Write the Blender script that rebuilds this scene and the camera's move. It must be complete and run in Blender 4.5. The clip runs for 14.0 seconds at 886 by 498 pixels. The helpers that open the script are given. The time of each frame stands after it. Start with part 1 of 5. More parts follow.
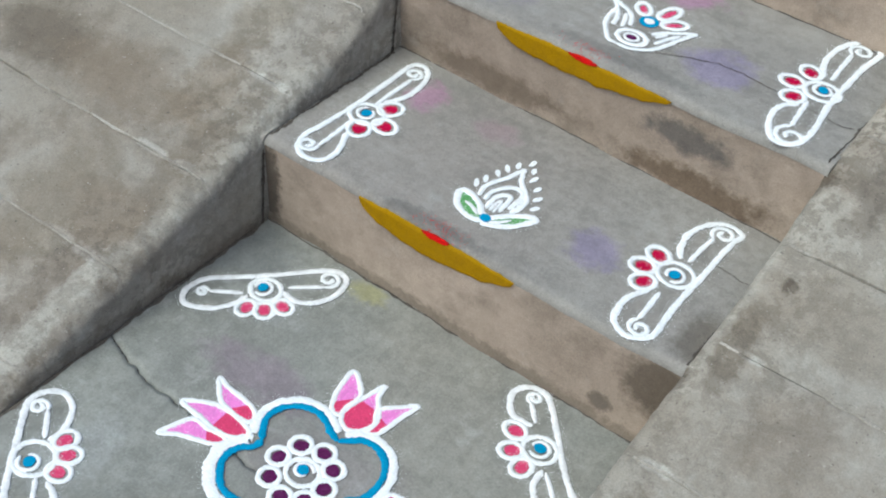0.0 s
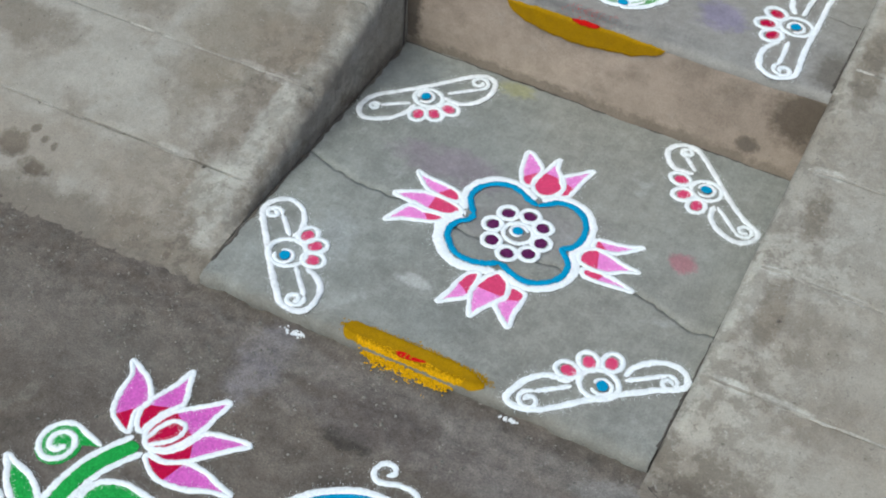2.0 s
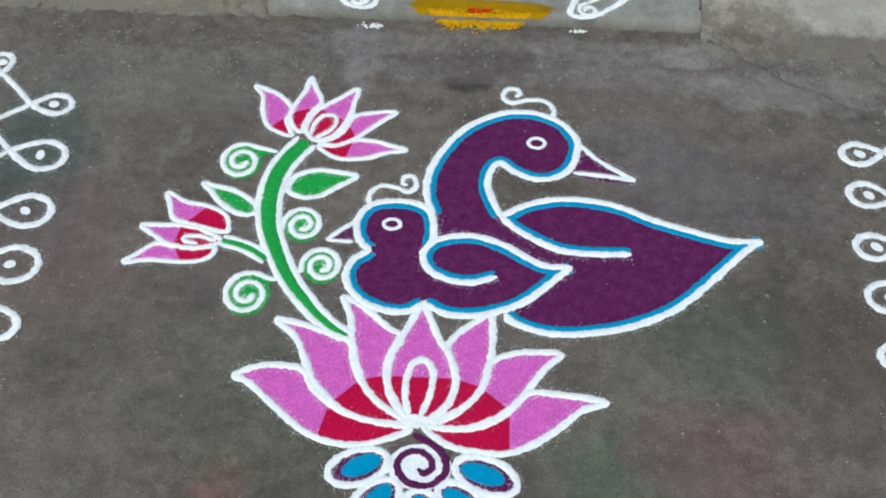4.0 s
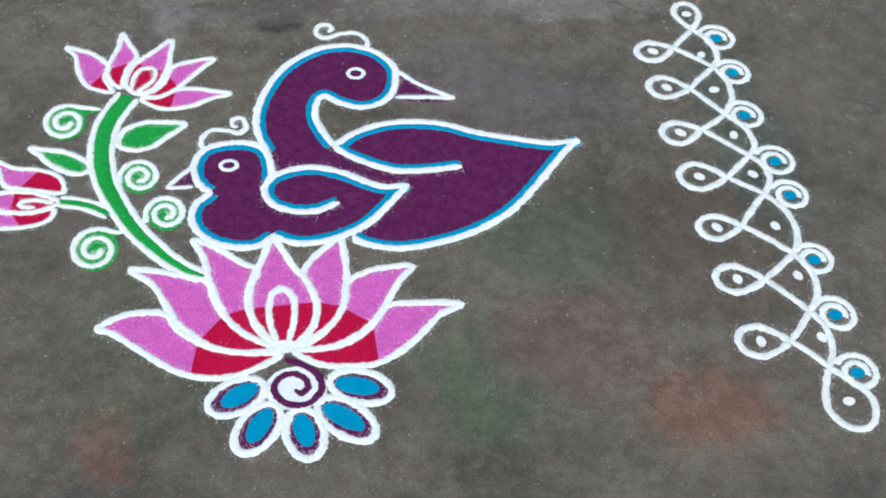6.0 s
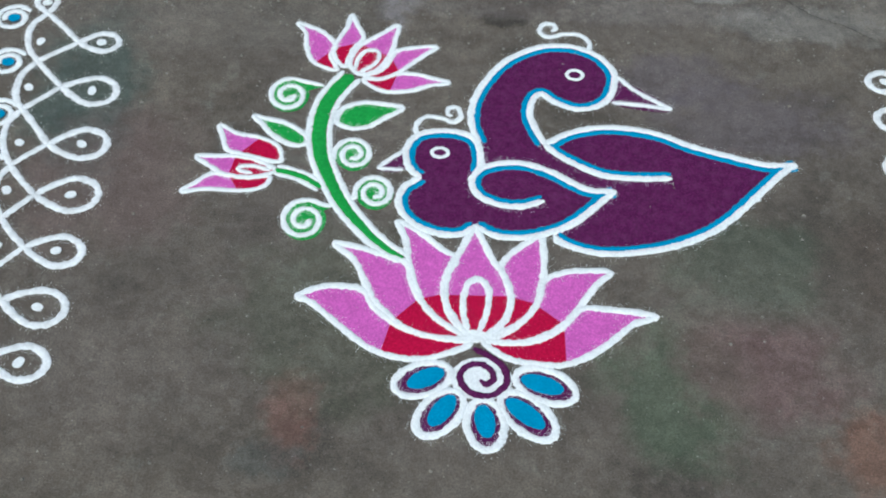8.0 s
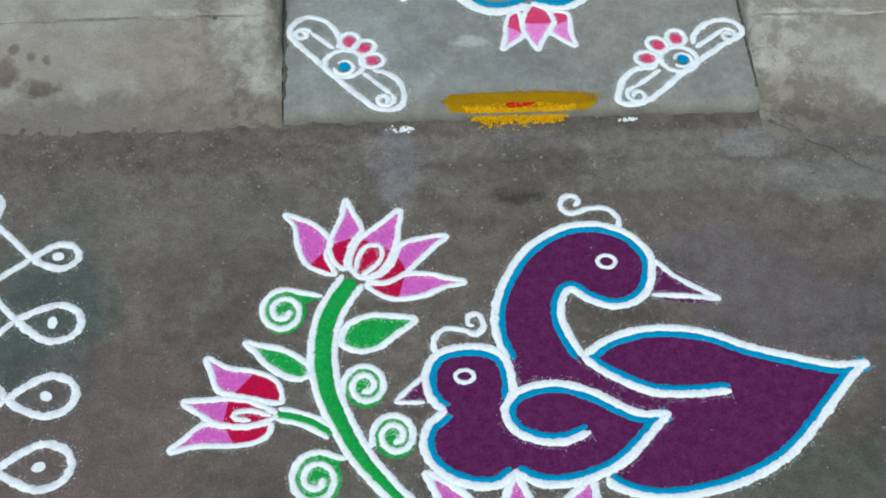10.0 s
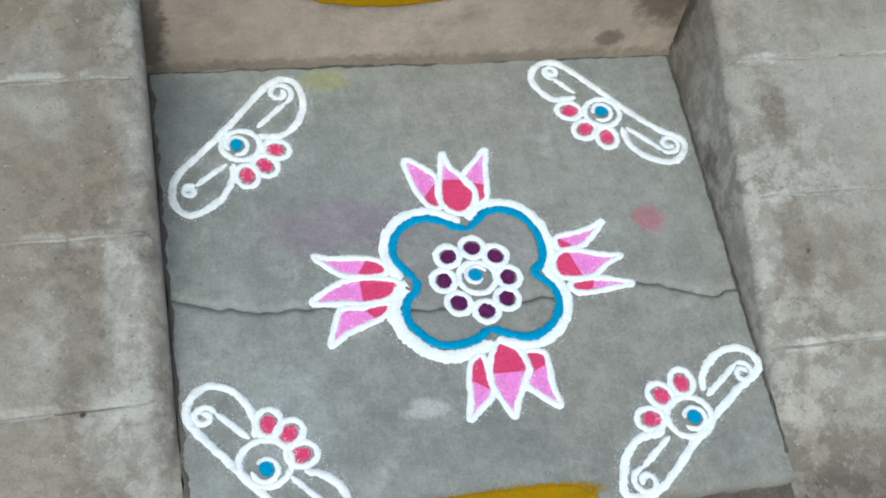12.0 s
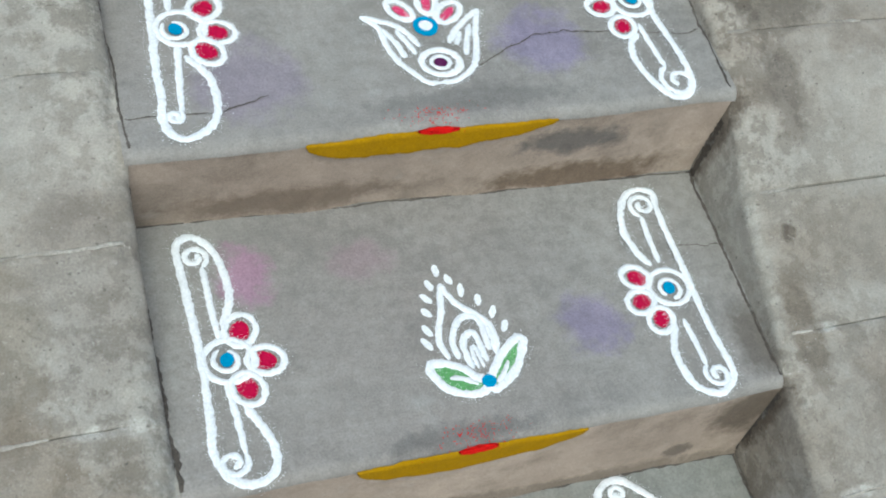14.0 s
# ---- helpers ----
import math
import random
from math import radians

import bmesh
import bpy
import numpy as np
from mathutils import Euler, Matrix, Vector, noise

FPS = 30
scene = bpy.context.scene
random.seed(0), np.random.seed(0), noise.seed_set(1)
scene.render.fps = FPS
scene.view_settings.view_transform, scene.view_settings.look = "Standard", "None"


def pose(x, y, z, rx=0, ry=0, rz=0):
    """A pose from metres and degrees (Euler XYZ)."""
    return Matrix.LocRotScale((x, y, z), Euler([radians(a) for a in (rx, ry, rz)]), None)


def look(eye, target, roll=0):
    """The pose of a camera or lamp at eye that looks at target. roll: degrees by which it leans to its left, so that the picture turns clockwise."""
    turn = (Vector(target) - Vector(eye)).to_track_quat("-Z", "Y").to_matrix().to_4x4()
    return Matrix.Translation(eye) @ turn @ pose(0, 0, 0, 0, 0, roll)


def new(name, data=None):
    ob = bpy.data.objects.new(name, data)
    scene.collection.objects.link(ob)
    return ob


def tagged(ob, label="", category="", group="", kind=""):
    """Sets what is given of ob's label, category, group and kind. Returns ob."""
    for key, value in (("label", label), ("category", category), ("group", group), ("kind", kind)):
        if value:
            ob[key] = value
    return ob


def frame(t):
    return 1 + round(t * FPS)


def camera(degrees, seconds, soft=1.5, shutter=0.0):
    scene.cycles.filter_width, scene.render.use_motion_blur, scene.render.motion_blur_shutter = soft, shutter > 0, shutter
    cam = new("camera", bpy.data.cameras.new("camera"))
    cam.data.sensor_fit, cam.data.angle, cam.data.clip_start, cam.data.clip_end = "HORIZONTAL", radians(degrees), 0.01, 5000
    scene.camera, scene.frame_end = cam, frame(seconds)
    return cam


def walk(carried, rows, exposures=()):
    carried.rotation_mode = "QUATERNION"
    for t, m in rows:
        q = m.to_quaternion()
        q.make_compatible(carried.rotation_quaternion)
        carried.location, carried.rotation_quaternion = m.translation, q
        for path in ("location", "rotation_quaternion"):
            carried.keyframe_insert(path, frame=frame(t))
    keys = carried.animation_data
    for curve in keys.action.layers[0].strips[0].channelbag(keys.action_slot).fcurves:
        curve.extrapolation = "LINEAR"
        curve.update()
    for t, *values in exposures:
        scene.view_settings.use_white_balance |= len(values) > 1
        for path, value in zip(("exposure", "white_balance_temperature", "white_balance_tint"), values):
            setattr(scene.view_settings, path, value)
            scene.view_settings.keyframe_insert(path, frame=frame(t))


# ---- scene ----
cam = camera(39.8, 14.0, soft=2.0)
PATH = [
    (0, (0.623, -0.788, 1.354), (-0.118, 0.492, 0.008), 8.0),
    (0.5, (0.626, -0.886, 1.37), (-0.104, 0.386, 0.01), 8.2),
    (1, (0.667, -1.058, 1.372), (-0.074, 0.209, 0.013), 8.2),
    (1.5, (0.622, -1.203, 1.381), (-0.088, 0.021, -0.032), 6.3),
    (2, (0.41, -1.284, 1.321), (-0.127, 0.019, -0.099), 5.1),
    (2.5, (0.269, -1.387, 1.306), (-0.077, -0.014, -0.106), 2.5),
    (3, (0.189, -1.616, 1.318), (-0.088, -0.243, -0.11), 0.8),
    (3.5, (0.069, -1.765, 1.297), (-0.077, -0.449, -0.202), 1.5),
    (3.7, (-0.005, -1.794, 1.289), (-0.097, -0.513, -0.244), 1.5),
    (5.8, (-0.154, -1.902, 1.298), (0.182, -0.708, -0.27), 7.5),
    (6, (-0.145, -1.909, 1.297), (0.19, -0.711, -0.27), 7.1),
    (6.5, (-0.147, -1.915, 1.296), (0.176, -0.706, -0.264), 7.2),
    (7, (-0.16, -1.919, 1.294), (-0.028, -0.685, -0.275), 4.4),
    (7.2, (-0.165, -1.924, 1.292), (-0.131, -0.689, -0.28), 3.0),
    (9.3, (-0.166, -1.769, 1.287), (-0.088, -0.562, -0.306), 2.2),
    (9.5, (-0.216, -1.699, 1.297), (-0.101, -0.504, -0.303), 1.5),
    (10, (-0.261, -1.505, 1.304), (-0.131, -0.318, -0.3), 3.0),
    (10.5, (-0.259, -1.204, 1.313), (-0.086, 0.001, -0.274), 5.9),
    (11, (-0.328, -1.025, 1.312), (-0.03, 0.158, -0.273), 11.7),
    (11.5, (-0.378, -0.897, 1.315), (0.022, 0.227, -0.29), 12.9),
    (12, (-0.356, -0.725, 1.294), (0.072, 0.282, -0.38), 14.4),
    (12.5, (-0.407, -0.562, 1.287), (0.101, 0.346, -0.422), 18.6),
    (13, (-0.578, -0.366, 1.35), (0.071, 0.563, -0.297), 16.9),
    (13.5, (-0.581, -0.261, 1.359), (0.106, 0.662, -0.277), 19.3),
    (14, (-0.498, -0.165, 1.375), (0.163, 0.858, -0.211), 19.1),
]
walk(cam, [(t, look(eye, target, roll)) for t, eye, target, roll in PATH],
     exposures=((0.0, 0.41, 6380, 10), (1.5, 0.34, 6380, 10.5), (2.0, 0.28, 6380, 10), (2.5, 0.35, 6380, 10), (3.5, 0.19, 6380, 9), (6.5, 0.30, 6350, 8), (7.0, 0.23, 6330, 8), (9.5, 0.14, 6250, 7), (10.0, 0.15, 6250, 7), (10.5, 0.16, 6280, 8),
                (11.0, 0.37, 6250, 7), (12.0, 0.37, 6280, 7.5), (12.5, 0.29, 6250, 7), (13.0, 0.29, 6250, 7), (14.0, 0.42, 6280, 7.5)))

# ---- sky, sun, exposure: a bright overcast day ----
world = bpy.data.worlds.new("sky")
scene.world = world
world.use_nodes = True
sky = world.node_tree.nodes.new("ShaderNodeTexSky")
sky.sky_type, sky.sun_disc = "NISHITA", False
sky.sun_elevation, sky.sun_rotation = radians(58), radians(200)
sky.air_density, sky.dust_density, sky.ozone_density = 1.0, 4.0, 1.0
world.node_tree.links.new(sky.outputs[0], world.node_tree.nodes["Background"].inputs[0])
world.node_tree.nodes["Background"].inputs[1].default_value = 0.12
sun_light = bpy.data.lights.new("sun", "SUN")
sun_light.energy, sun_light.angle, sun_light.color = 1.35, radians(40), (0.785, 0.985, 0.965)
sun_lamp = new("sun", sun_light)
sun_lamp.matrix_world = pose(0, 0, 6, 32, 0, -20)


# ---- materials ----
def node_tree(name, rough=0.9):
    m = bpy.data.materials.new(name)
    m.use_nodes = True
    n = m.node_tree.nodes
    b = n["Principled BSDF"]
    b.inputs["Roughness"].default_value = rough
    b.inputs["Specular IOR Level"].default_value = 0.25
    return m, n, m.node_tree.links.new, b


def tex(n, link, coord, scale, detail=6.0, rough=0.6, stretch=(1, 1, 1), shift=(0, 0, 0)):
    mp = n.new("ShaderNodeMapping")
    mp.inputs["Scale"].default_value = stretch
    mp.inputs["Location"].default_value = shift
    t = n.new("ShaderNodeTexNoise")
    t.inputs["Scale"].default_value, t.inputs["Detail"].default_value, t.inputs["Roughness"].default_value = scale, detail, rough
    link(coord, mp.inputs[0])
    link(mp.outputs[0], t.inputs["Vector"])
    return t.outputs["Fac"]


def ramp(n, link, fac, lo, hi, a=0.0, b=1.0):
    r = n.new("ShaderNodeMapRange")
    r.inputs[1].default_value, r.inputs[2].default_value, r.inputs[3].default_value, r.inputs[4].default_value = lo, hi, a, b
    link(fac, r.inputs[0])
    return r.outputs[0]


def mix(n, link, fac, a, b, mode="MIX"):
    x = n.new("ShaderNodeMix")
    x.data_type, x.blend_type = "RGBA", mode
    for sock, v in ((x.inputs[0], fac), (x.inputs[6], a), (x.inputs[7], b)):
        if isinstance(v, (int, float)):
            sock.default_value = v
        elif isinstance(v, tuple):
            sock.default_value = (*v, 1)
        else:
            link(v, sock)
    return x.outputs[2]


def relief(n, link, b, parts):
    """parts: (height, strength, distance) from coarse to fine."""
    last = None
    for h, strength, dist in parts:
        bump = n.new("ShaderNodeBump")
        bump.inputs["Strength"].default_value, bump.inputs["Distance"].default_value = strength, dist
        link(h, bump.inputs["Height"])
        if last:
            link(last, bump.inputs["Normal"])
        last = bump.outputs[0]
    link(last, b.inputs["Normal"])


def concrete(name, light, dark, stain, stain_amount=0.5, grain=0.35, patch_scale=4.0, brush=(1, 1, 1), pits=0.5, shift=(0, 0, 0), pale=(0.40, 0.40, 0.37), spots=(), brushed=0.12, grit=0.0, mottle=0.16, crisp=0.12, lumps=0.0, mottle_scale=22, holes=0.0, flake=0.0, flake_scale=34, flake_pale=(0.42, 0.41, 0.37), tint=None, tint_amount=0.5, worn_edge=None):
    m, n, link, b = node_tree(name, 0.88)
    co = n.new("ShaderNodeTexCoord").outputs["Object"]
    patch = tex(n, link, co, patch_scale, 5, 0.62, shift=shift)
    col = mix(n, link, ramp(n, link, patch, 0.38, 0.64), light, dark)
    if tint:
        hue = tex(n, link, co, 2.1, 4, 0.55, shift=(shift[1] + 5.3, shift[0] + 2.2, 0.9))
        col = mix(n, link, ramp(n, link, hue, 0.42, 0.60, 0, tint_amount), col, tint)
    blot = tex(n, link, co, patch_scale * 2.3, 6, 0.68, shift=(shift[0] + 3.7, shift[1] + 1.3, 0.2))
    col = mix(n, link, ramp(n, link, blot, 0.52, 0.66, 0, stain_amount), col, stain)
    worn = tex(n, link, co, patch_scale * 4.5, 7, 0.7, shift=(shift[0] + 9.1, 4.4, 1.7))
    col = mix(n, link, ramp(n, link, worn, 0.58, 0.72, 0, 0.55), col, pale)
    streak = tex(n, link, co, 40, 4, 0.6, stretch=brush)
    col = mix(n, link, brushed, col, mix(n, link, ramp(n, link, streak, 0.3, 0.7), (0.55, 0.55, 0.55), (1.45, 1.45, 1.45)), "MULTIPLY")
    for centre, size, colour, amount in spots:
        col = mix(n, link, stain_mask(n, link, co, centre, size, amount), col, colour)
    patchy = tex(n, link, co, mottle_scale, 8, 0.74, shift=(shift[1], 2.6, 0.4))
    col = mix(n, link, mottle, col, mix(n, link, ramp(n, link, patchy, 0.5 - crisp, 0.5 + crisp), (0.45, 0.44, 0.42), (1.5, 1.5, 1.48)), "MULTIPLY")
    fine = tex(n, link, co, 420, 3, 0.7)
    col = mix(n, link, grain, col, mix(n, link, ramp(n, link, fine, 0.32, 0.68), (0.3, 0.3, 0.3), (1.7, 1.7, 1.7)), "MULTIPLY")
    pit = tex(n, link, co, 95, 4, 0.65, shift=(1.1, 7.7, 0))
    col = mix(n, link, ramp(n, link, pit, 0.66, 0.74, 0, pits), col, (0.05, 0.045, 0.04))
    if holes:
        hole = tex(n, link, co, 30, 4, 0.55, shift=(3.3, 8.2, 0.6))
        col = mix(n, link, ramp(n, link, hole, 0.745, 0.765, 0, holes), col, (0.05, 0.045, 0.038))
    if grit:
        speck = tex(n, link, co, 210, 2, 0.5, shift=(4.4, 1.9, 0))
        col = mix(n, link, ramp(n, link, speck, 0.70, 0.76, 0, grit), col, (0.46, 0.44, 0.40))
        speck = tex(n, link, co, 170, 2, 0.5, shift=(8.4, 6.9, 0))
        col = mix(n, link, ramp(n, link, speck, 0.68, 0.75, 0, grit), col, (0.03, 0.027, 0.024))
    flaking = ()
    if flake:
        crust = tex(n, link, co, flake_scale, 9, 0.74, shift=(shift[0] + 2.9, 0.7, 1.1))
        lifted = ramp(n, link, crust, 0.465, 0.535)
        where = ramp(n, link, tex(n, link, co, 3.4, 4, 0.6, shift=(1.9, shift[1], 2.3)), 0.36, 0.62, 0.25 * flake, flake)
        if worn_edge is not None:
            axes = n.new("ShaderNodeSeparateXYZ")
            link(co, axes.inputs[0])
            off = n.new("ShaderNodeMath")
            off.operation = "SUBTRACT"
            link(axes.outputs[0], off.inputs[0])
            off.inputs[1].default_value = worn_edge
            dist = n.new("ShaderNodeMath")
            dist.operation = "ABSOLUTE"
            link(off.outputs[0], dist.inputs[0])
            scale = n.new("ShaderNodeMath")
            scale.operation = "MULTIPLY"
            link(where, scale.inputs[0])
            link(ramp(n, link, dist.outputs[0], 0.05, 0.20, 1.6, 0.26), scale.inputs[1])
            where = scale.outputs[0]
        col = mix(n, link, where, col, mix(n, link, lifted, (0.72, 0.70, 0.67), (1.24, 1.25, 1.24)), "MULTIPLY")
        chips = tex(n, link, co, flake_scale * 3.3, 6, 0.72, shift=(7.3, shift[0], 0.9))
        chip = n.new("ShaderNodeMath")
        chip.operation = "MULTIPLY"
        link(ramp(n, link, chips, 0.63, 0.68, 0, 1.0), chip.inputs[0])
        link(where, chip.inputs[1])
        col = mix(n, link, chip.outputs[0], col, flake_pale)
        flaking = ((lifted, 0.55 * flake, 0.0016), (chips, 0.4 * flake, 0.0016))
    link(col, b.inputs["Base Color"])
    relief(n, link, b, flaking + ((patchy, lumps, 0.006), (worn, 0.5, 0.004), (pit, 0.5 * pits, -0.002), (streak, 0.2 * brushed / 0.12, 0.0008), (fine, 0.3, 0.0006)))
    return m


def stain_mask(n, link, co, centre, size, amount):
    """A blotch with a ragged edge round a place; size in metres along x, y, z."""
    warp = n.new("ShaderNodeTexNoise")
    warp.inputs["Scale"].default_value, warp.inputs["Detail"].default_value, warp.inputs["Roughness"].default_value = 1.1 / max(0.02, min(size)), 6.0, 0.7
    link(co, warp.inputs["Vector"])
    mp = n.new("ShaderNodeMapping")
    mp.vector_type = "POINT"
    mp.inputs["Location"].default_value = [-c / s for c, s in zip(centre, size)]
    mp.inputs["Scale"].default_value = [1 / s for s in size]
    link(co, mp.inputs[0])
    far_off = n.new("ShaderNodeVectorMath")
    far_off.operation = "LENGTH"
    link(mp.outputs[0], far_off.inputs[0])
    add = n.new("ShaderNodeMath")
    add.operation = "MULTIPLY_ADD"
    link(warp.outputs["Fac"], add.inputs[0])
    add.inputs[1].default_value = 1.9
    link(far_off.outputs["Value"], add.inputs[2])
    return ramp(n, link, add.outputs[0], 1.55, 2.05, amount, 0.0)


def powder(name, colour, fade=0.0, under=(0.2, 0.19, 0.17), grain=0.6):
    """Dry rice or colour powder: chalky, uneven, with coarse grains; fade lets the ground show through thin places."""
    m, n, link, b = node_tree(name, 1.0)
    b.inputs["Specular IOR Level"].default_value = 0.05
    co = n.new("ShaderNodeTexCoord").outputs["Object"]
    soft = tex(n, link, co, 45, 5, 0.7)
    grit = tex(n, link, co, 400, 2, 0.8)
    dark = tuple(c * 0.86 for c in colour)
    col = mix(n, link, ramp(n, link, soft, 0.35, 0.7), colour, dark)
    col = mix(n, link, grain, col, mix(n, link, ramp(n, link, grit, 0.36, 0.64), (0.45, 0.45, 0.45), (1.45, 1.45, 1.45)), "MULTIPLY")
    if fade:
        thin = tex(n, link, co, 75, 4, 0.6, shift=(2.2, 5.1, 0))
        col = mix(n, link, ramp(n, link, thin, 0.42, 0.7, 0, fade), col, under)
    link(col, b.inputs["Base Color"])
    relief(n, link, b, ((soft, 0.25, 0.0012), (grit, 0.55, 0.0008)))
    return m


DAMP = (0.085, 0.074, 0.060)
GROUND = concrete("street_concrete", (0.150, 0.127, 0.104), (0.090, 0.077, 0.063), (0.060, 0.051, 0.043), 0.6, 0.45, 3.0, (1, 1, 1), 0.6, pale=(0.21, 0.20, 0.17), brushed=0.05, grit=0.55, mottle=0.36, crisp=0.16, lumps=0.5, mottle_scale=26, flake=0.46, flake_scale=46, flake_pale=(0.24, 0.225, 0.205), tint=(0.130, 0.110, 0.096), tint_amount=0.6, spots=(
    ((-0.045, -0.45, 0), (0.045, 0.022, 0.1), (0.022, 0.019, 0.016), 0.65),
    ((-0.215, -0.385, 0), (0.04, 0.09, 0.1), (0.25, 0.235, 0.26), 0.4),
    ((0.20, -0.58, 0), (0.13, 0.06, 0.1), (0.10, 0.085, 0.12), 0.33),
    ((0.31, -0.66, 0), (0.16, 0.08, 0.1), (0.10, 0.085, 0.12), 0.3),
    ((0.16, -1.12, 0), (0.10, 0.12, 0.1), (0.07, 0.105, 0.065), 0.6),
    ((0.26, -1.08, 0), (0.12, 0.10, 0.1), (0.15, 0.085, 0.085), 0.55),
    ((0.42, -1.20, 0), (0.10, 0.07, 0.1), (0.17, 0.075, 0.05), 0.55),
    ((-0.315, -1.165, 0), (0.035, 0.08, 0.1), (0.17, 0.08, 0.065), 0.5),
    ((-0.27, -1.02, 0), (0.16, 0.16, 0.1), (0.085, 0.095, 0.066), 0.5),
    ((-0.66, -0.63, 0), (0.09, 0.18, 0.1), (0.055, 0.095, 0.085), 0.6),
    ((-0.60, -0.80, 0), (0.14, 0.14, 0.1), (0.15, 0.10, 0.095), 0.45),
    ((0.62, -0.75, 0), (0.07, 0.25, 0.1), (0.06, 0.09, 0.075), 0.45),
    ((0.27, -0.93, 0), (0.12, 0.10, 0.1), (0.075, 0.10, 0.07), 0.5),
    ((0.05, -0.365, 0), (0.75, 0.030, 0.1), (0.205, 0.185, 0.168), 0.45),
    ((0.10, -0.42, 0), (0.35, 0.035, 0.1), (0.20, 0.178, 0.165), 0.45),
    ((0.44, -0.44, 0), (0.15, 0.050, 0.1), (0.225, 0.212, 0.192), 0.60),
    ((0.30, -0.37, 0), (0.06, 0.030, 0.1), (0.25, 0.24, 0.225), 0.55),
    ((0.62, -0.41, 0), (0.16, 0.040, 0.1), (0.185, 0.165, 0.142), 0.6),
    ((-0.02, -0.40, 0), (0.10, 0.05, 0.1), (0.060, 0.046, 0.040), 0.5),
    ((-0.50, -0.37, 0), (0.25, 0.035, 0.1), (0.085, 0.066, 0.052), 0.55),
    ((-0.34, -1.23, 0), (0.05, 0.03, 0.1), (0.07, 0.075, 0.068), 0.6),
    ((0.50, -0.95, 0), (0.12, 0.14, 0.1), (0.088, 0.066, 0.054), 0.5),
    ((0.22, -0.75, 0), (0.10, 0.05, 0.1), (0.16, 0.10, 0.095), 0.3),
    ((-0.5, -0.45, 0), (0.30, 0.10, 0.1), (0.19, 0.172, 0.148), 0.3)))
SLAB = concrete("slab_concrete", (0.258, 0.266, 0.243), (0.196, 0.201, 0.184), (0.152, 0.148, 0.134), 0.35, 0.22, 2.4, (4.5, 0.35, 1), 0.2, pale=(0.40, 0.405, 0.385), mottle=0.24, brushed=0.10, flake=0.22, flake_scale=60, tint=(0.262, 0.250, 0.216), tint_amount=0.55, spots=(
    ((-0.25, -0.17, 0), (0.05, 0.08, 0.1), (0.33, 0.345, 0.34), 0.45),
    ((-0.24, 0.20, 0), (0.07, 0.05, 0.1), (0.31, 0.325, 0.32), 0.4),
    ((-0.09, -0.17, 0), (0.028, 0.014, 0.1), (0.42, 0.42, 0.40), 0.8),
    ((0.248, 0.061, 0), (0.025, 0.022, 0.1), (0.38, 0.11, 0.15), 0.6),
    ((-0.15, 0.085, 0), (0.10, 0.05, 0.1), (0.21, 0.16, 0.20), 0.55),
    ((-0.14, 0.32, 0), (0.035, 0.025, 0.1), (0.31, 0.30, 0.12), 0.55),
    ((-0.33, 0.27, 0), (0.10, 0.07, 0.1), (0.15, 0.165, 0.17), 0.5),
    ((0.02, 0.02, 0), (0.12, 0.09, 0.1), (0.20, 0.17, 0.18), 0.4),
    ((0.0, -0.34, 0), (0.5, 0.06, 0.1), (0.17, 0.155, 0.13), 0.6)))
TREAD = concrete("tread_concrete", (0.288, 0.277, 0.252), (0.228, 0.218, 0.200), (0.16, 0.155, 0.145), 0.35, 0.22, 3.2, (0.7, 2.0, 1), 0.25, shift=(2, 0, 0), pale=(0.32, 0.315, 0.29), flake=0.24, flake_scale=55, tint=(0.262, 0.240, 0.218), tint_amount=0.6, spots=(
    ((-0.25, 0.60, 0.19), (0.035, 0.045, 0.1), (0.38, 0.19, 0.30), 0.6),
    ((-0.11, 0.60, 0.19), (0.04, 0.03, 0.1), (0.33, 0.22, 0.26), 0.35),
    ((0.145, 0.46, 0.19), (0.045, 0.05, 0.1), (0.20, 0.17, 0.27), 0.65),
    ((-0.06, 0.352, 0.19), (0.10, 0.02, 0.1), (0.11, 0.105, 0.10), 0.6),
    ((0.36, 0.40, 0.19), (0.05, 0.06, 0.1), (0.10, 0.085, 0.068), 0.7),
    ((0.15, 0.78, 0.35), (0.06, 0.06, 0.1), (0.22, 0.19, 0.30), 0.65),
    ((-0.22, 0.76, 0.35), (0.07, 0.07, 0.1), (0.23, 0.19, 0.26), 0.5),
    ((0.0, 0.95, 0.35), (0.08, 0.05, 0.1), (0.36, 0.17, 0.30), 0.6),
    ((0.03, 0.70, 0.35), (0.13, 0.02, 0.1), (0.15, 0.145, 0.135), 0.6)))
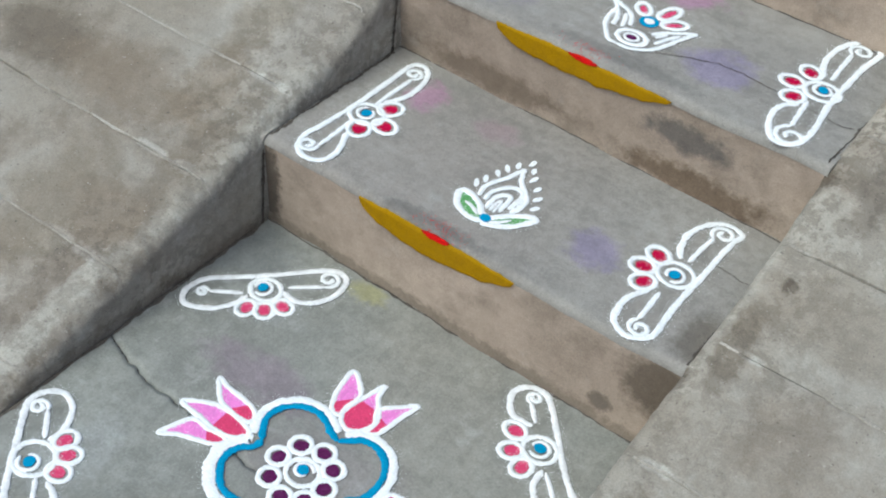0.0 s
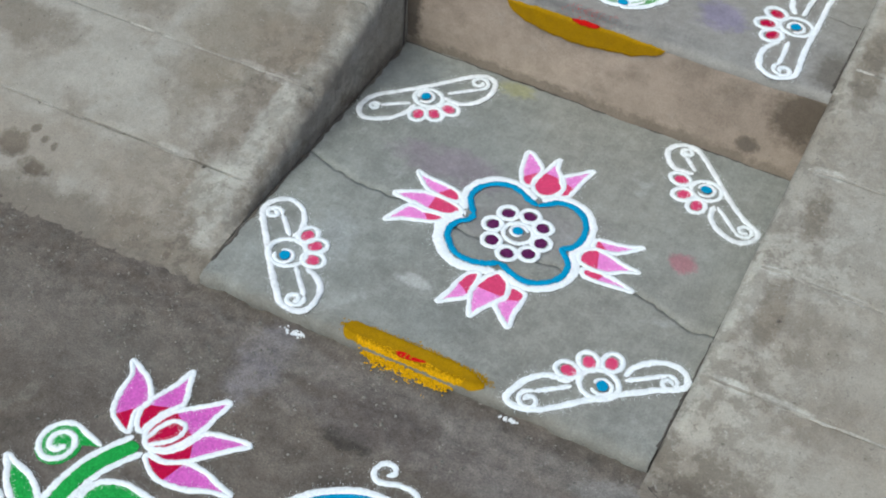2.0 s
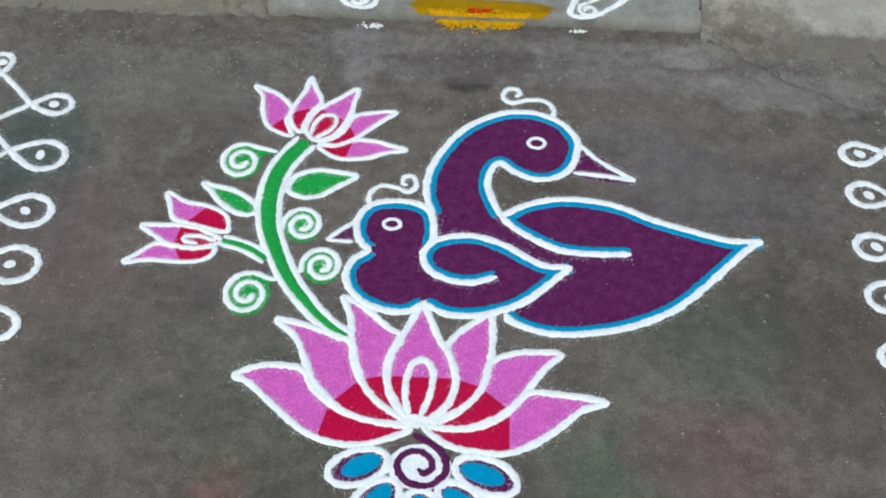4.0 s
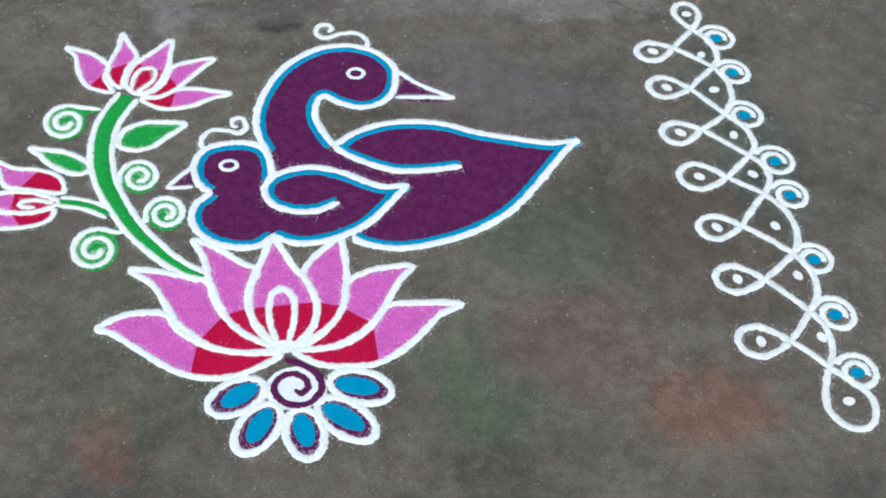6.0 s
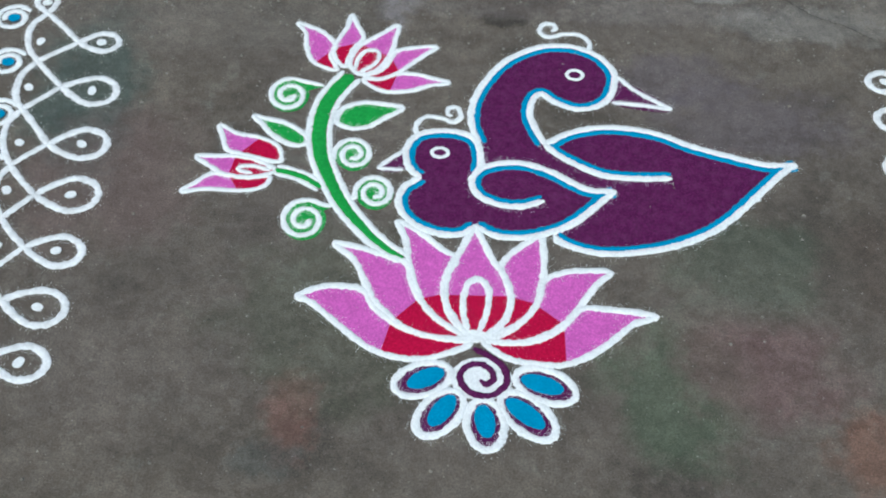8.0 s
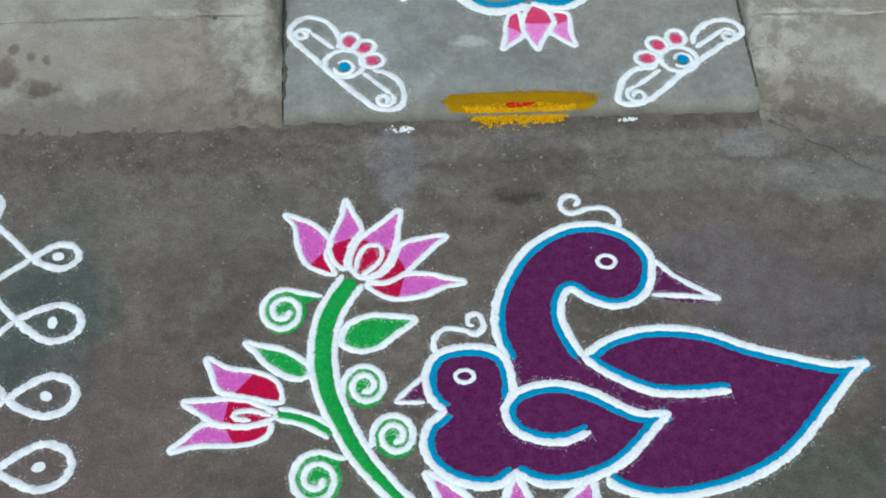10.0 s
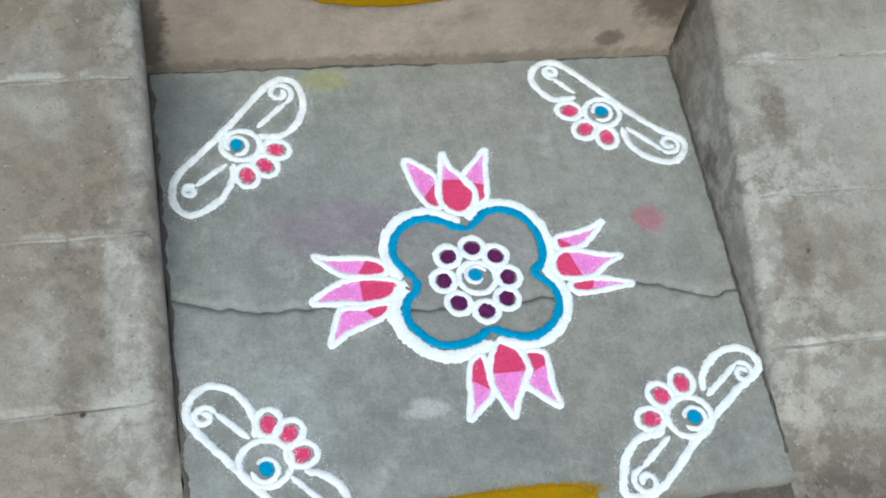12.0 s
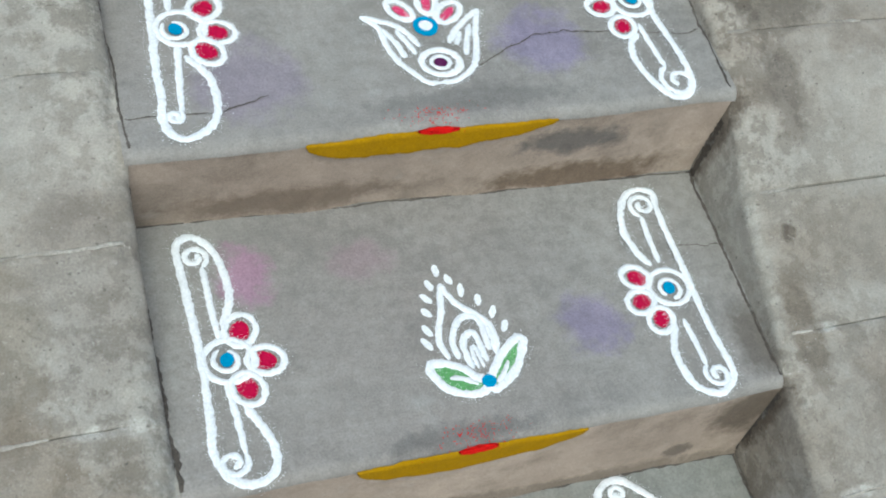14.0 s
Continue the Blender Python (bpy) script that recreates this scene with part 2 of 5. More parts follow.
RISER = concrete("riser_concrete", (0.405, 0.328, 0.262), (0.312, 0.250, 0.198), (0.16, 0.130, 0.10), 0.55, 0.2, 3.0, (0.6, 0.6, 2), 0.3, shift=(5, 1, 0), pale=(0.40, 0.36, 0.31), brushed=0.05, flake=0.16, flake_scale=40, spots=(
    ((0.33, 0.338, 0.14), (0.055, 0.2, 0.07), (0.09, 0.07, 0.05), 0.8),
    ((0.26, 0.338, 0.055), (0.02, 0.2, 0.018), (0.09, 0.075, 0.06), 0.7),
    # darker upright strip at the lower riser's west end
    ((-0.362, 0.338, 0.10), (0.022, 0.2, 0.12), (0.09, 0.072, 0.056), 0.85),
    # darker band along the whole foot of the lower riser
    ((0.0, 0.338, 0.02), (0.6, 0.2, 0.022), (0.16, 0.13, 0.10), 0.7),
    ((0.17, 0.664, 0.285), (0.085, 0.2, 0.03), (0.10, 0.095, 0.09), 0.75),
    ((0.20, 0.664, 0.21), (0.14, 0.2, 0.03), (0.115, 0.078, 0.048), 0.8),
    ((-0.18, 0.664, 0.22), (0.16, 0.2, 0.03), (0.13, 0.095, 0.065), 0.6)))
RAMP_COLOURS = dict(light=(0.330, 0.303, 0.258), dark=(0.232, 0.205, 0.166), stain=(0.150, 0.120, 0.090), stain_amount=0.55, grain=0.2, patch_scale=2.6, pits=0.45, brushed=0.04, grit=0.5, mottle=0.17, crisp=0.16, lumps=0.12, mottle_scale=24, holes=0.7, flake=0.58, tint=(0.315, 0.305, 0.272), tint_amount=0.6)
RAMP_WEST = concrete("ramp_concrete_west", **RAMP_COLOURS, shift=(0.4, 2.2, 0), worn_edge=-0.37, pale=(0.37, 0.352, 0.310), spots=(
    ((-0.425, -0.142, 0.056), (0.045, 0.012, 0.3), (0.47, 0.46, 0.42), 0.75),
    ((-0.520, -0.138, 0.057), (0.040, 0.007, 0.3), (0.47, 0.46, 0.42), 0.60),
    ((-0.430, 0.040, 0.112), (0.050, 0.012, 0.3), (0.47, 0.46, 0.42), 0.75),
    ((-0.415, 0.224, 0.169), (0.035, 0.010, 0.3), (0.47, 0.46, 0.42), 0.70),
    ((-0.490, 0.224, 0.169), (0.040, 0.007, 0.3), (0.47, 0.46, 0.42), 0.55),
    ((-0.420, 0.414, 0.228), (0.045, 0.009, 0.3), (0.47, 0.46, 0.42), 0.65),
    ((-0.500, 0.045, 0.114), (0.030, 0.006, 0.3), (0.47, 0.46, 0.42), 0.60),
    ((-0.56, 0.06, 0.1), (0.09, 0.15, 0.3), (0.171, 0.143, 0.105), 0.6),
    ((-0.52, 0.50, 0.25), (0.05, 0.10, 0.3), (0.176, 0.149, 0.109), 0.55),
    ((-0.81, 0.30, 0.19), (0.12, 0.07, 0.3), (0.121, 0.100, 0.076), 0.75),
    ((-0.62, 0.30, 0.19), (0.16, 0.07, 0.3), (0.187, 0.151, 0.112), 0.6),
    ((-0.50, 0.36, 0.2), (0.06, 0.10, 0.3), (0.176, 0.141, 0.102), 0.6),
    ((-0.43, -0.06, 0.08), (0.075, 0.24, 0.3), (0.143, 0.117, 0.092), 0.6),
    ((-0.412, -0.10, 0.08), (0.028, 0.22, 0.3), (0.37, 0.36, 0.32), 0.6),
    ((-0.395, 0.22, 0.17), (0.020, 0.20, 0.3), (0.36, 0.35, 0.31), 0.5),
    ((-0.372, 0.05, 0.03), (0.006, 0.5, 0.018), (0.135, 0.112, 0.086), 0.5),
    ((-0.42, 0.25, 0.17), (0.045, 0.20, 0.3), (0.154, 0.128, 0.097), 0.55),
    ((-0.43, 0.56, 0.27), (0.06, 0.14, 0.3), (0.187, 0.168, 0.145), 0.5),
    ((-0.5, -0.30, 0.0), (0.6, 0.05, 0.3), (0.121, 0.100, 0.078), 0.7),
    ((-0.77, -0.222, 0.03), (0.032, 0.024, 0.3), (0.083, 0.067, 0.050), 0.9),
    ((-0.712, -0.247, 0.02), (0.028, 0.016, 0.3), (0.083, 0.067, 0.050), 0.9),
    ((-0.754, -0.186, 0.04), (0.009, 0.009, 0.3), DAMP, 0.9),
    ((-0.727, -0.198, 0.04), (0.008, 0.008, 0.3), DAMP, 0.9),
    ((-0.706, -0.205, 0.04), (0.008, 0.008, 0.3), DAMP, 0.9),
    ((-0.52, -0.20, 0.03), (0.10, 0.09, 0.3), (0.190, 0.158, 0.122), 0.55),
    ((-0.445, -0.17, 0.05), (0.032, 0.055, 0.3), (0.335, 0.325, 0.285), 0.6),
    ((-0.47, 0.10, 0.12), (0.08, 0.06, 0.3), (0.185, 0.152, 0.116), 0.6),
    ((-0.72, -0.20, 0.04), (0.16, 0.05, 0.3), (0.215, 0.180, 0.140), 0.45),
    ((-0.466, -0.145, 0.05), (0.004, 0.004, 0.3), (0.04, 0.036, 0.03), 0.95),
    ((-0.90, -0.02, 0.04), (0.12, 0.05, 0.3), (0.143, 0.117, 0.087), 0.6)))
RAMP_EAST = concrete("ramp_concrete_east", **RAMP_COLOURS, shift=(6.4, 0.9, 0), worn_edge=0.35, pale=(0.36, 0.345, 0.305), spots=tuple(((x - 0.012 + 0.052 * y, y, z), *rest) for (x, y, z), *rest in (
    ((0.400, -0.160, 0.050), (0.030, 0.009, 0.3), (0.44, 0.43, 0.39), 0.65),
    ((0.470, -0.158, 0.051), (0.050, 0.006, 0.3), (0.44, 0.43, 0.39), 0.55),
    ((0.395, 0.021, 0.107), (0.030, 0.008, 0.3), (0.44, 0.43, 0.39), 0.65),
    ((0.480, 0.021, 0.107), (0.040, 0.006, 0.3), (0.44, 0.43, 0.39), 0.50),
    ((0.400, 0.197, 0.161), (0.030, 0.008, 0.3), (0.44, 0.43, 0.39), 0.65),
    ((0.410, 0.388, 0.220), (0.030, 0.007, 0.3), (0.44, 0.43, 0.39), 0.60),
    ((0.352, 0.50, 0.25), (0.016, 0.22, 0.10), (0.35, 0.338, 0.295), 0.6),
    ((0.352, 0.0, 0.09), (0.016, 0.5, 0.09), (0.35, 0.338, 0.295), 0.6),
    ((0.352, 0.12, 0.045), (0.02, 0.03, 0.022), (0.121, 0.102, 0.078), 0.75),
    ((0.352, 0.335, 0.12), (0.03, 0.022, 0.10), (0.094, 0.073, 0.054), 0.8),
    ((0.352, 0.66, 0.28), (0.03, 0.022, 0.10), (0.094, 0.073, 0.054), 0.7),
    ((0.407, 0.125, 0.14), (0.022, 0.045, 0.3), (0.154, 0.131, 0.102), 0.75),
    ((0.408, -0.04, 0.09), (0.024, 0.07, 0.3), (0.160, 0.135, 0.105), 0.7),
    ((0.47, -0.05, 0.08), (0.07, 0.06, 0.3), (0.198, 0.168, 0.131), 0.5),
    ((0.39, 0.40, 0.22), (0.025, 0.08, 0.3), (0.143, 0.120, 0.092), 0.7),
    ((0.40, 0.506, 0.26), (0.012, 0.012, 0.3), (0.066, 0.056, 0.047), 0.9),
    ((0.43, 0.67, 0.30), (0.03, 0.07, 0.3), (0.143, 0.124, 0.102), 0.75),
    ((0.45, 0.78, 0.34), (0.08, 0.04, 0.3), (0.121, 0.104, 0.082), 0.75),
    ((0.50, 0.49, 0.25), (0.12, 0.06, 0.3), (0.187, 0.158, 0.121), 0.5),
    ((0.55, -0.35, 0.0), (0.45, 0.055, 0.3), (0.130, 0.108, 0.086), 0.85),
    ((0.42, -0.30, 0.01), (0.09, 0.05, 0.3), (0.165, 0.142, 0.114), 0.6))))
MORTAR = concrete("joint_mortar", (0.40, 0.38, 0.335), (0.22, 0.20, 0.17), (0.10, 0.09, 0.075), 0.6, 0.3, 7.0)
DIRT = concrete("packed_dirt", (0.115, 0.100, 0.084), (0.072, 0.062, 0.052), (0.04, 0.035, 0.03), 0.6, 0.4, 9.0)
WHITE = powder("white_powder", (0.835, 0.865, 0.87), grain=0.22)
WHITE_THIN = powder("thin_white_powder", (0.85, 0.87, 0.88), 0.4, (0.40, 0.40, 0.39), grain=0.2)
PINK = powder("pink_powder", (0.62, 0.125, 0.47), grain=0.4)
PALE_PINK = powder("pale_pink_powder", (0.80, 0.24, 0.60), grain=0.3)
CRIMSON = powder("crimson_powder", (0.48, 0.006, 0.052))
ROSE = powder("rose_powder", (0.66, 0.06, 0.155), grain=0.35)
BLUE = powder("blue_powder", (0.004, 0.265, 0.475), grain=0.3)
PURPLE = powder("purple_powder", (0.098, 0.014, 0.074), 0.3, (0.155, 0.045, 0.125))
GREEN = powder("green_powder", (0.02, 0.33, 0.062))
LEAFGREEN = powder("pale_green_powder", (0.13, 0.36, 0.13))
TURMERIC = powder("turmeric_paste", (0.36, 0.195, 0.003), 0.3, (0.25, 0.14, 0.012), grain=0.25)
TURMERIC_DRY = powder("turmeric_powder", (0.62, 0.33, 0.004))
VERMILION = powder("vermilion_powder", (0.58, 0.010, 0.008), grain=0.35)


# ---- building helpers ----
def part(name, bm, material, parent=None, label="", smooth=True, crease=None):
    me = bpy.data.meshes.new(name)
    bm.normal_update()
    bm.to_mesh(me)
    bm.free()
    me.materials.append(material)
    if smooth:
        me.polygons.foreach_set("use_smooth", [True] * len(me.polygons))
    if crease:
        me.set_sharp_from_angle(angle=radians(crease))
    ob = new(name, me)
    ob.parent = parent
    if label:
        tagged(ob, label)
    return ob


def thing(name, label, category, group="", at=(0, 0, 0)):
    ob = new(name)
    ob.location = at
    ob.empty_display_size = 0.05
    return tagged(ob, label, category, group)


def spread(a, b, step):
    k = max(1, round((b - a) / step))
    return [a + (b - a) * i / k for i in range(k + 1)]


def wobble(x, y, size, seed=0.0):
    return noise.noise(Vector((x / size, y / size, seed)))


def sheet(xs, ys, height):
    bm = bmesh.new()
    rows = [[bm.verts.new((x, y, height(x, y))) for x in xs] for y in ys]
    for j in range(len(ys) - 1):
        for i in range(len(xs) - 1):
            bm.faces.new((rows[j][i], rows[j][i + 1], rows[j + 1][i + 1], rows[j + 1][i]))
    return bm


# ---- setting: street, steps, side ramps ----
LEFT, RIGHT = -0.370, 0.352


def splay(y):
    """The east apron stands a little askew: how far its inner edge lies off RIGHT."""
    return -0.012 + 0.052 * min(y, 1.1)


def widen(owner):
    """Lets the slab and the steps follow the east apron's inner edge."""
    for child in owner.children:
        for v in child.data.vertices:
            if v.co.x > 0:
                v.co.x += v.co.x / RIGHT * splay(v.co.y)


SLOPE, FOOT = 0.31, 0.10


def ramp_z(y):
    """The aprons' slope, with a slight rise beside the second step."""
    f = min(1.0, max(0.0, (y - 0.47) / 0.24))
    return FOOT + SLOPE * y + 0.034 * f * f * (3 - 2 * f)


def block(xa, xb, profile):
    """A solid between two x from a closed outline in y and z."""
    bm = bmesh.new()
    ends = [[bm.verts.new((x, y, z)) for y, z in profile] for x in (xa, xb)]
    bm.faces.new(ends[0])
    bm.faces.new(ends[1][::-1])
    for i in range(len(profile)):
        j = (i + 1) % len(profile)
        bm.faces.new((ends[0][i], ends[1][i], ends[1][j], ends[0][j]))
    bmesh.ops.recalc_face_normals(bm, faces=bm.faces)
    return bm


def ground_z(x, y):
    """Almost flat where it was swept for drawing, rough and lumpy close to the slab's edge."""
    near = min(1.0, max(0.0, (y + (0.47 if x < 0.28 else 0.54)) / 0.10)) * min(1.0, max(0.0, (1.0 - abs(x)) / 0.2))
    lump = 0.0042 * wobble(x, y, 0.026, 12) + 0.0036 * wobble(x, y, 0.013, 14) + 0.0012 * max(0, wobble(x, y, 0.05, 16))
    return 0.0004 * wobble(x, y, 0.09) + 0.0003 * wobble(x, y, 0.03, 3) + near * lump


near_x = spread(-1.3, 1.3, 0.0065)
near_y = spread(-2.0, -0.56, 0.03) + spread(-0.555, -0.28, 0.0065)
far = [-900, -200, -60, -20, -8, -4, -2.4]
ground = part("ground", sheet(far + near_x + [-f for f in reversed(far)], [f for f in far] + near_y + [0.5, 1.2, 2.4, 8, 20, 60, 200, 900],
              lambda x, y: ground_z(x, y) - (0.004 if y > -0.2 else 0.0)), GROUND)
tagged(ground, "worn brown-grey rough concrete street before the steps", "ground", kind="structure")

# the flower landing: a slab broken in two by an old crack
CRACK = [(-0.40, 0.012), (-0.364, 0.006), (-0.31, -0.012), (-0.268, -0.022), (-0.2, -0.022), (-0.1, -0.036), (0.0, -0.046), (0.1, -0.038), (0.2, -0.027), (0.26, -0.044), (0.315, -0.063), (0.36, -0.050), (0.40, -0.05)]


def crack_y(x):
    for (xa, ya), (xb, yb) in zip(CRACK, CRACK[1:]):
        if xa <= x <= xb:
            return ya + (yb - ya) * (x - xa) / (xb - xa) + 0.006 * wobble(x, 0, 0.018, 5) + 0.003 * wobble(x, 0, 0.006, 8)
    return 0


LAND_Z, A_Z, B_Z, C_Z = 0.02, 0.191, 0.348, 0.51
LAND_Y, A_Y, B_Y, C_Y, BACK_Y = -0.310, 0.338, 0.664, 1.01, 1.9


def landing_half(front):
    xs = spread(LEFT + 0.003, RIGHT - 0.002, 0.006)
    bm = bmesh.new()
    gap = 0.0012
    rows = []
    count = 36
    for k in range(-2, count + 1):
        row = []
        for x in xs:
            cy = crack_y(x)
            rough = 0.004 * wobble(x, 1, 0.05, 2) + 0.002 * wobble(x, 1, 0.012, 4)
            outer = LAND_Y + rough if front else A_Y + 0.035
            near = cy - gap - 0.0012 * abs(wobble(x, 2, 0.02)) if front else cy + gap + 0.0012 * abs(wobble(x, 3, 0.02))
            f = max(k, 0) / count
            y = outer + (near - outer) * f
            d = abs(y - outer)
            z = LAND_Z + 0.0006 * wobble(x, y, 0.06)
            if front and d < 0.012:
                z -= 0.007 * (1 - d / 0.012) ** 2
            if k == count:
                z -= 0.0015
            if k == -1:
                z -= 0.012
            if k == -2:
                z -= 0.04
            row.append(bm.verts.new((x, y, z)))
        rows.append(row)
    last = []
    for v in rows[-1]:
        last.append(bm.verts.new((v.co.x, v.co.y, v.co.z - 0.02)))
    rows.append(last)
    for ra, rb in zip(rows, rows[1:]):
        for i in range(len(xs) - 1):
            q = (ra[i], ra[i + 1], rb[i + 1], rb[i])
            bm.faces.new(q if front else q[::-1])
    return bm


landing = tagged(new("floor_landing"), "cracked grey concrete landing slab at the foot of the steps", "floor", kind="structure")
part("slab", landing_half(True), SLAB, landing)
part("slab", landing_half(False), SLAB, landing)
bed = sheet([LEFT + 0.002, RIGHT - 0.002], [LAND_Y + 0.03, A_Y + 0.05], lambda x, y: LAND_Z - 0.009)
part("bedding", bed, DIRT, landing, "dark dirt in the crack")


def edge_sag(x, seed):
    """How a step's edge wanders along its length."""
    return 0.003 * wobble(x, seed, 0.14, seed) + 0.0014 * wobble(x, seed, 0.03, seed + 2)


def step_parts(owner, y0, z0, z1, depth, seed, under):
    """A tread with a worn round nosing over a plastered riser."""
    xs = spread(LEFT - 0.004, RIGHT + 0.004, 0.012)
    nose = 0.014

    def sag(x):
        return edge_sag(x, seed)

    bm = bmesh.new()
    rows = []
    angles = [90 * k / 6 for k in range(7)]
    prof = [(nose - nose * math.cos(radians(a)) * 1.0, -nose + nose * math.sin(radians(a))) for a in angles]
    prof += [(y, 0) for y in spread(0.03, depth + 0.045, 0.014)]
    for py, pz in prof:
        rows.append([bm.verts.new((x, y0 + py + sag(x) * max(0, 1 - py / 0.05), z1 + pz + 0.0012 * wobble(x, y0 + py, 0.07, seed) + (sag(x) * 0.5 if py < 0.03 else 0))) for x in xs])
    for ra, rb in zip(rows, rows[1:]):
        for i in range(len(xs) - 1):
            bm.faces.new((ra[i], ra[i + 1], rb[i + 1], rb[i]))
    for i in (0, len(xs) - 1):
        side = [r[i] for r in rows]
        low = [bm.verts.new((v.co.x, max(v.co.y, y0 + 0.001), z0)) for v in side]
        for (a, b), (c, d) in zip(zip(side, side[1:]), zip(low, low[1:])):
            bm.faces.new((a, b, d, c))
    part("tread", bm, TREAD, owner)
    bm = bmesh.new()
    rows = []
    zs = spread(z0 - 0.012, z1 - nose + 0.001, 0.012)
    for z in zs:
        f = (z - z0) / (z1 - z0)
        foot = 0.006 * max(0, 1 - (z - z0) / 0.012) ** 2 if z > z0 else 0.006
        rows.append([bm.verts.new((x, y0 + sag(x) + (1 - f) * (under[0] + (under[1] - under[0]) * (x - LEFT) / (RIGHT - LEFT)) + 0.004 * (1 - f) * wobble(x, z, 0.1, seed + 4) - foot * (0.5 + 0.5 * wobble(x, 0, 0.05, seed)) + (0.0004 if f > 0.88 else 0), z)) for x in xs])
    for ra, rb in zip(rows, rows[1:]):
        for i in range(len(xs) - 1):
            bm.faces.new((ra[i], ra[i + 1], rb[i + 1], rb[i]))
    part("riser", bm, RISER, owner, "stained tan plaster riser with darker patches")


for y0, z0, z1, depth, seed, under in ((A_Y, LAND_Z, A_Z, 0.326, 1.5, (0.014, -0.006)), (B_Y, A_Z, B_Z, 0.346, 7.5, (0.026, 0.006)), (C_Y, B_Z, C_Z, BACK_Y - C_Y - 0.05, 13.5, (0, 0))):
    step = tagged(new("stair_step"), "grey concrete step with a worn round edge and tan riser", "step", "steps", kind="structure")
    step_parts(step, y0, z0, z1, depth, seed, under)
    part("core", block(LEFT + 0.002, RIGHT - 0.002, [(y0 + 0.045, z0 - 0.06), (BACK_Y, z0 - 0.06 if y0 > A_Y else -0.05), (BACK_Y, z1 - 0.008), (y0 + 0.045, z1 - 0.008)]), RISER, step, smooth=False)


# the side ramps: cast panels with joints across, each a little proud of the one below
def ramp_side(name, inner, outer, joints, sign, seed, toe):
    owner = tagged(new(name), "stained sloping concrete apron beside the steps, jointed in panels", "ramp", kind="structure")
    ys = [toe] + joints + [BACK_Y]
    for k, (ya, yb) in enumerate(zip(ys, ys[1:])):
        rise = 0.0014 * (k % 2)

        def height(x, y):
            d = abs(x - inner)
            edge = (0.036 if sign < 0 else 0.027) + 0.012 * wobble(y, 0, 0.06, seed) + 0.006 * wobble(y, 0, 0.017, seed + 1)
            roll = 0.0 if d > edge else edge - math.sqrt(max(0, edge * edge - (edge - d) ** 2))
            lip = 0.0018 * max(0, 1 - (y - ya) / 0.03) if k else 0.0
            z = max(ramp_z(y), 0.0048) + (rise + lip) * min(1, d / 0.06) + 0.0022 * wobble(x, y, 0.16, seed) + 0.0010 * wobble(x, y, 0.035, seed + 3)
            room = max(0.0, ramp_z(y) - (LAND_Z if y < A_Y else A_Z if y < B_Y else B_Z))
            crumble = max(0, 1 - d / 0.11) * (0.0026 * wobble(x, y, 0.013, seed + 7) + 0.0016 * wobble(x, y, 0.006, seed + 9)) * min(1, room / 0.02)
            return z + crumble - min(0.75 * roll, 0.8 * room + 0.001)

        gap = 0.0004 + 0.0003 * (k % 2)
        fine = [inner + sign * s for s in (0, 0.001, 0.003, 0.006, 0.010, 0.014, 0.019, 0.024, 0.030, 0.036, 0.042)]
        rest = [inner + sign * s for s in spread(0.048, 0.12, 0.006)] + [inner + sign * s for s in spread(0.13, 0.5, 0.02)] + spread(min(inner + sign * 0.52, outer), max(inner + sign * 0.52, outer), 0.12)
        xs = sorted(set(fine + rest))
        rows_y = [ya + gap, ya + gap + 0.003, ya + gap + 0.008] + spread(ya + 0.015, min(yb, 1.0 if yb > 1.2 else yb) - 0.008, 0.006) + [yb - gap - 0.004, yb - gap]

        def top(x, y):
            z = height(x, y)
            near = min(y - ya - gap, yb - gap - y)
            return z - 0.0016 * max(0, 1 - near / 0.004) * min(1, abs(x - inner) / 0.06)

        bm = sheet(xs, rows_y, top)
        for v in bm.verts:
            if abs(v.co.x - inner) < 0.05:
                v.co.y = ya if v.co.y < ya + gap + 0.0001 else yb if v.co.y > yb - gap - 0.0001 else v.co.y
        if k == 0:
            for v in bm.verts:
                near = max(0, 1 - (v.co.y - ya) / 0.06)
                v.co.y += near * (0.007 * wobble(v.co.x, 3, 0.07, seed) + 0.003 * wobble(v.co.x, 3, 0.015, seed + 2))
                v.co.z -= 0.004 * near * near
        made = bmesh.ops.extrude_edge_only(bm, edges=[e for e in bm.edges if e.is_boundary])["geom"]
        for v in made:
            if isinstance(v, bmesh.types.BMVert):
                v.co.z = min(v.co.z - 0.012, -0.02 if abs(v.co.x - inner) < 0.0005 else v.co.z - 0.012)
        part("panel", bm, RAMP_WEST if sign < 0 else RAMP_EAST, owner, crease=48)
    lo, hi = sorted((inner + sign * 0.045, outer))
    fill = sheet([lo, hi], spread(-0.30, BACK_Y, 0.02), lambda x, y: ramp_z(y) - 0.0055)
    slope = [(y, ramp_z(y) - 0.009) for y in spread(-0.30, BACK_Y - 0.002, 0.05)]
    part("body", block(inner + sign * 0.044, outer - sign * 0.002, slope + [(BACK_Y - 0.002, -0.05), (-0.30, -0.05)]), RAMP_WEST if sign < 0 else RAMP_EAST, owner, smooth=False)
    part("joint_fill", fill, MORTAR, owner, "pale crumbling mortar in the joints")
    random.seed(int(seed))
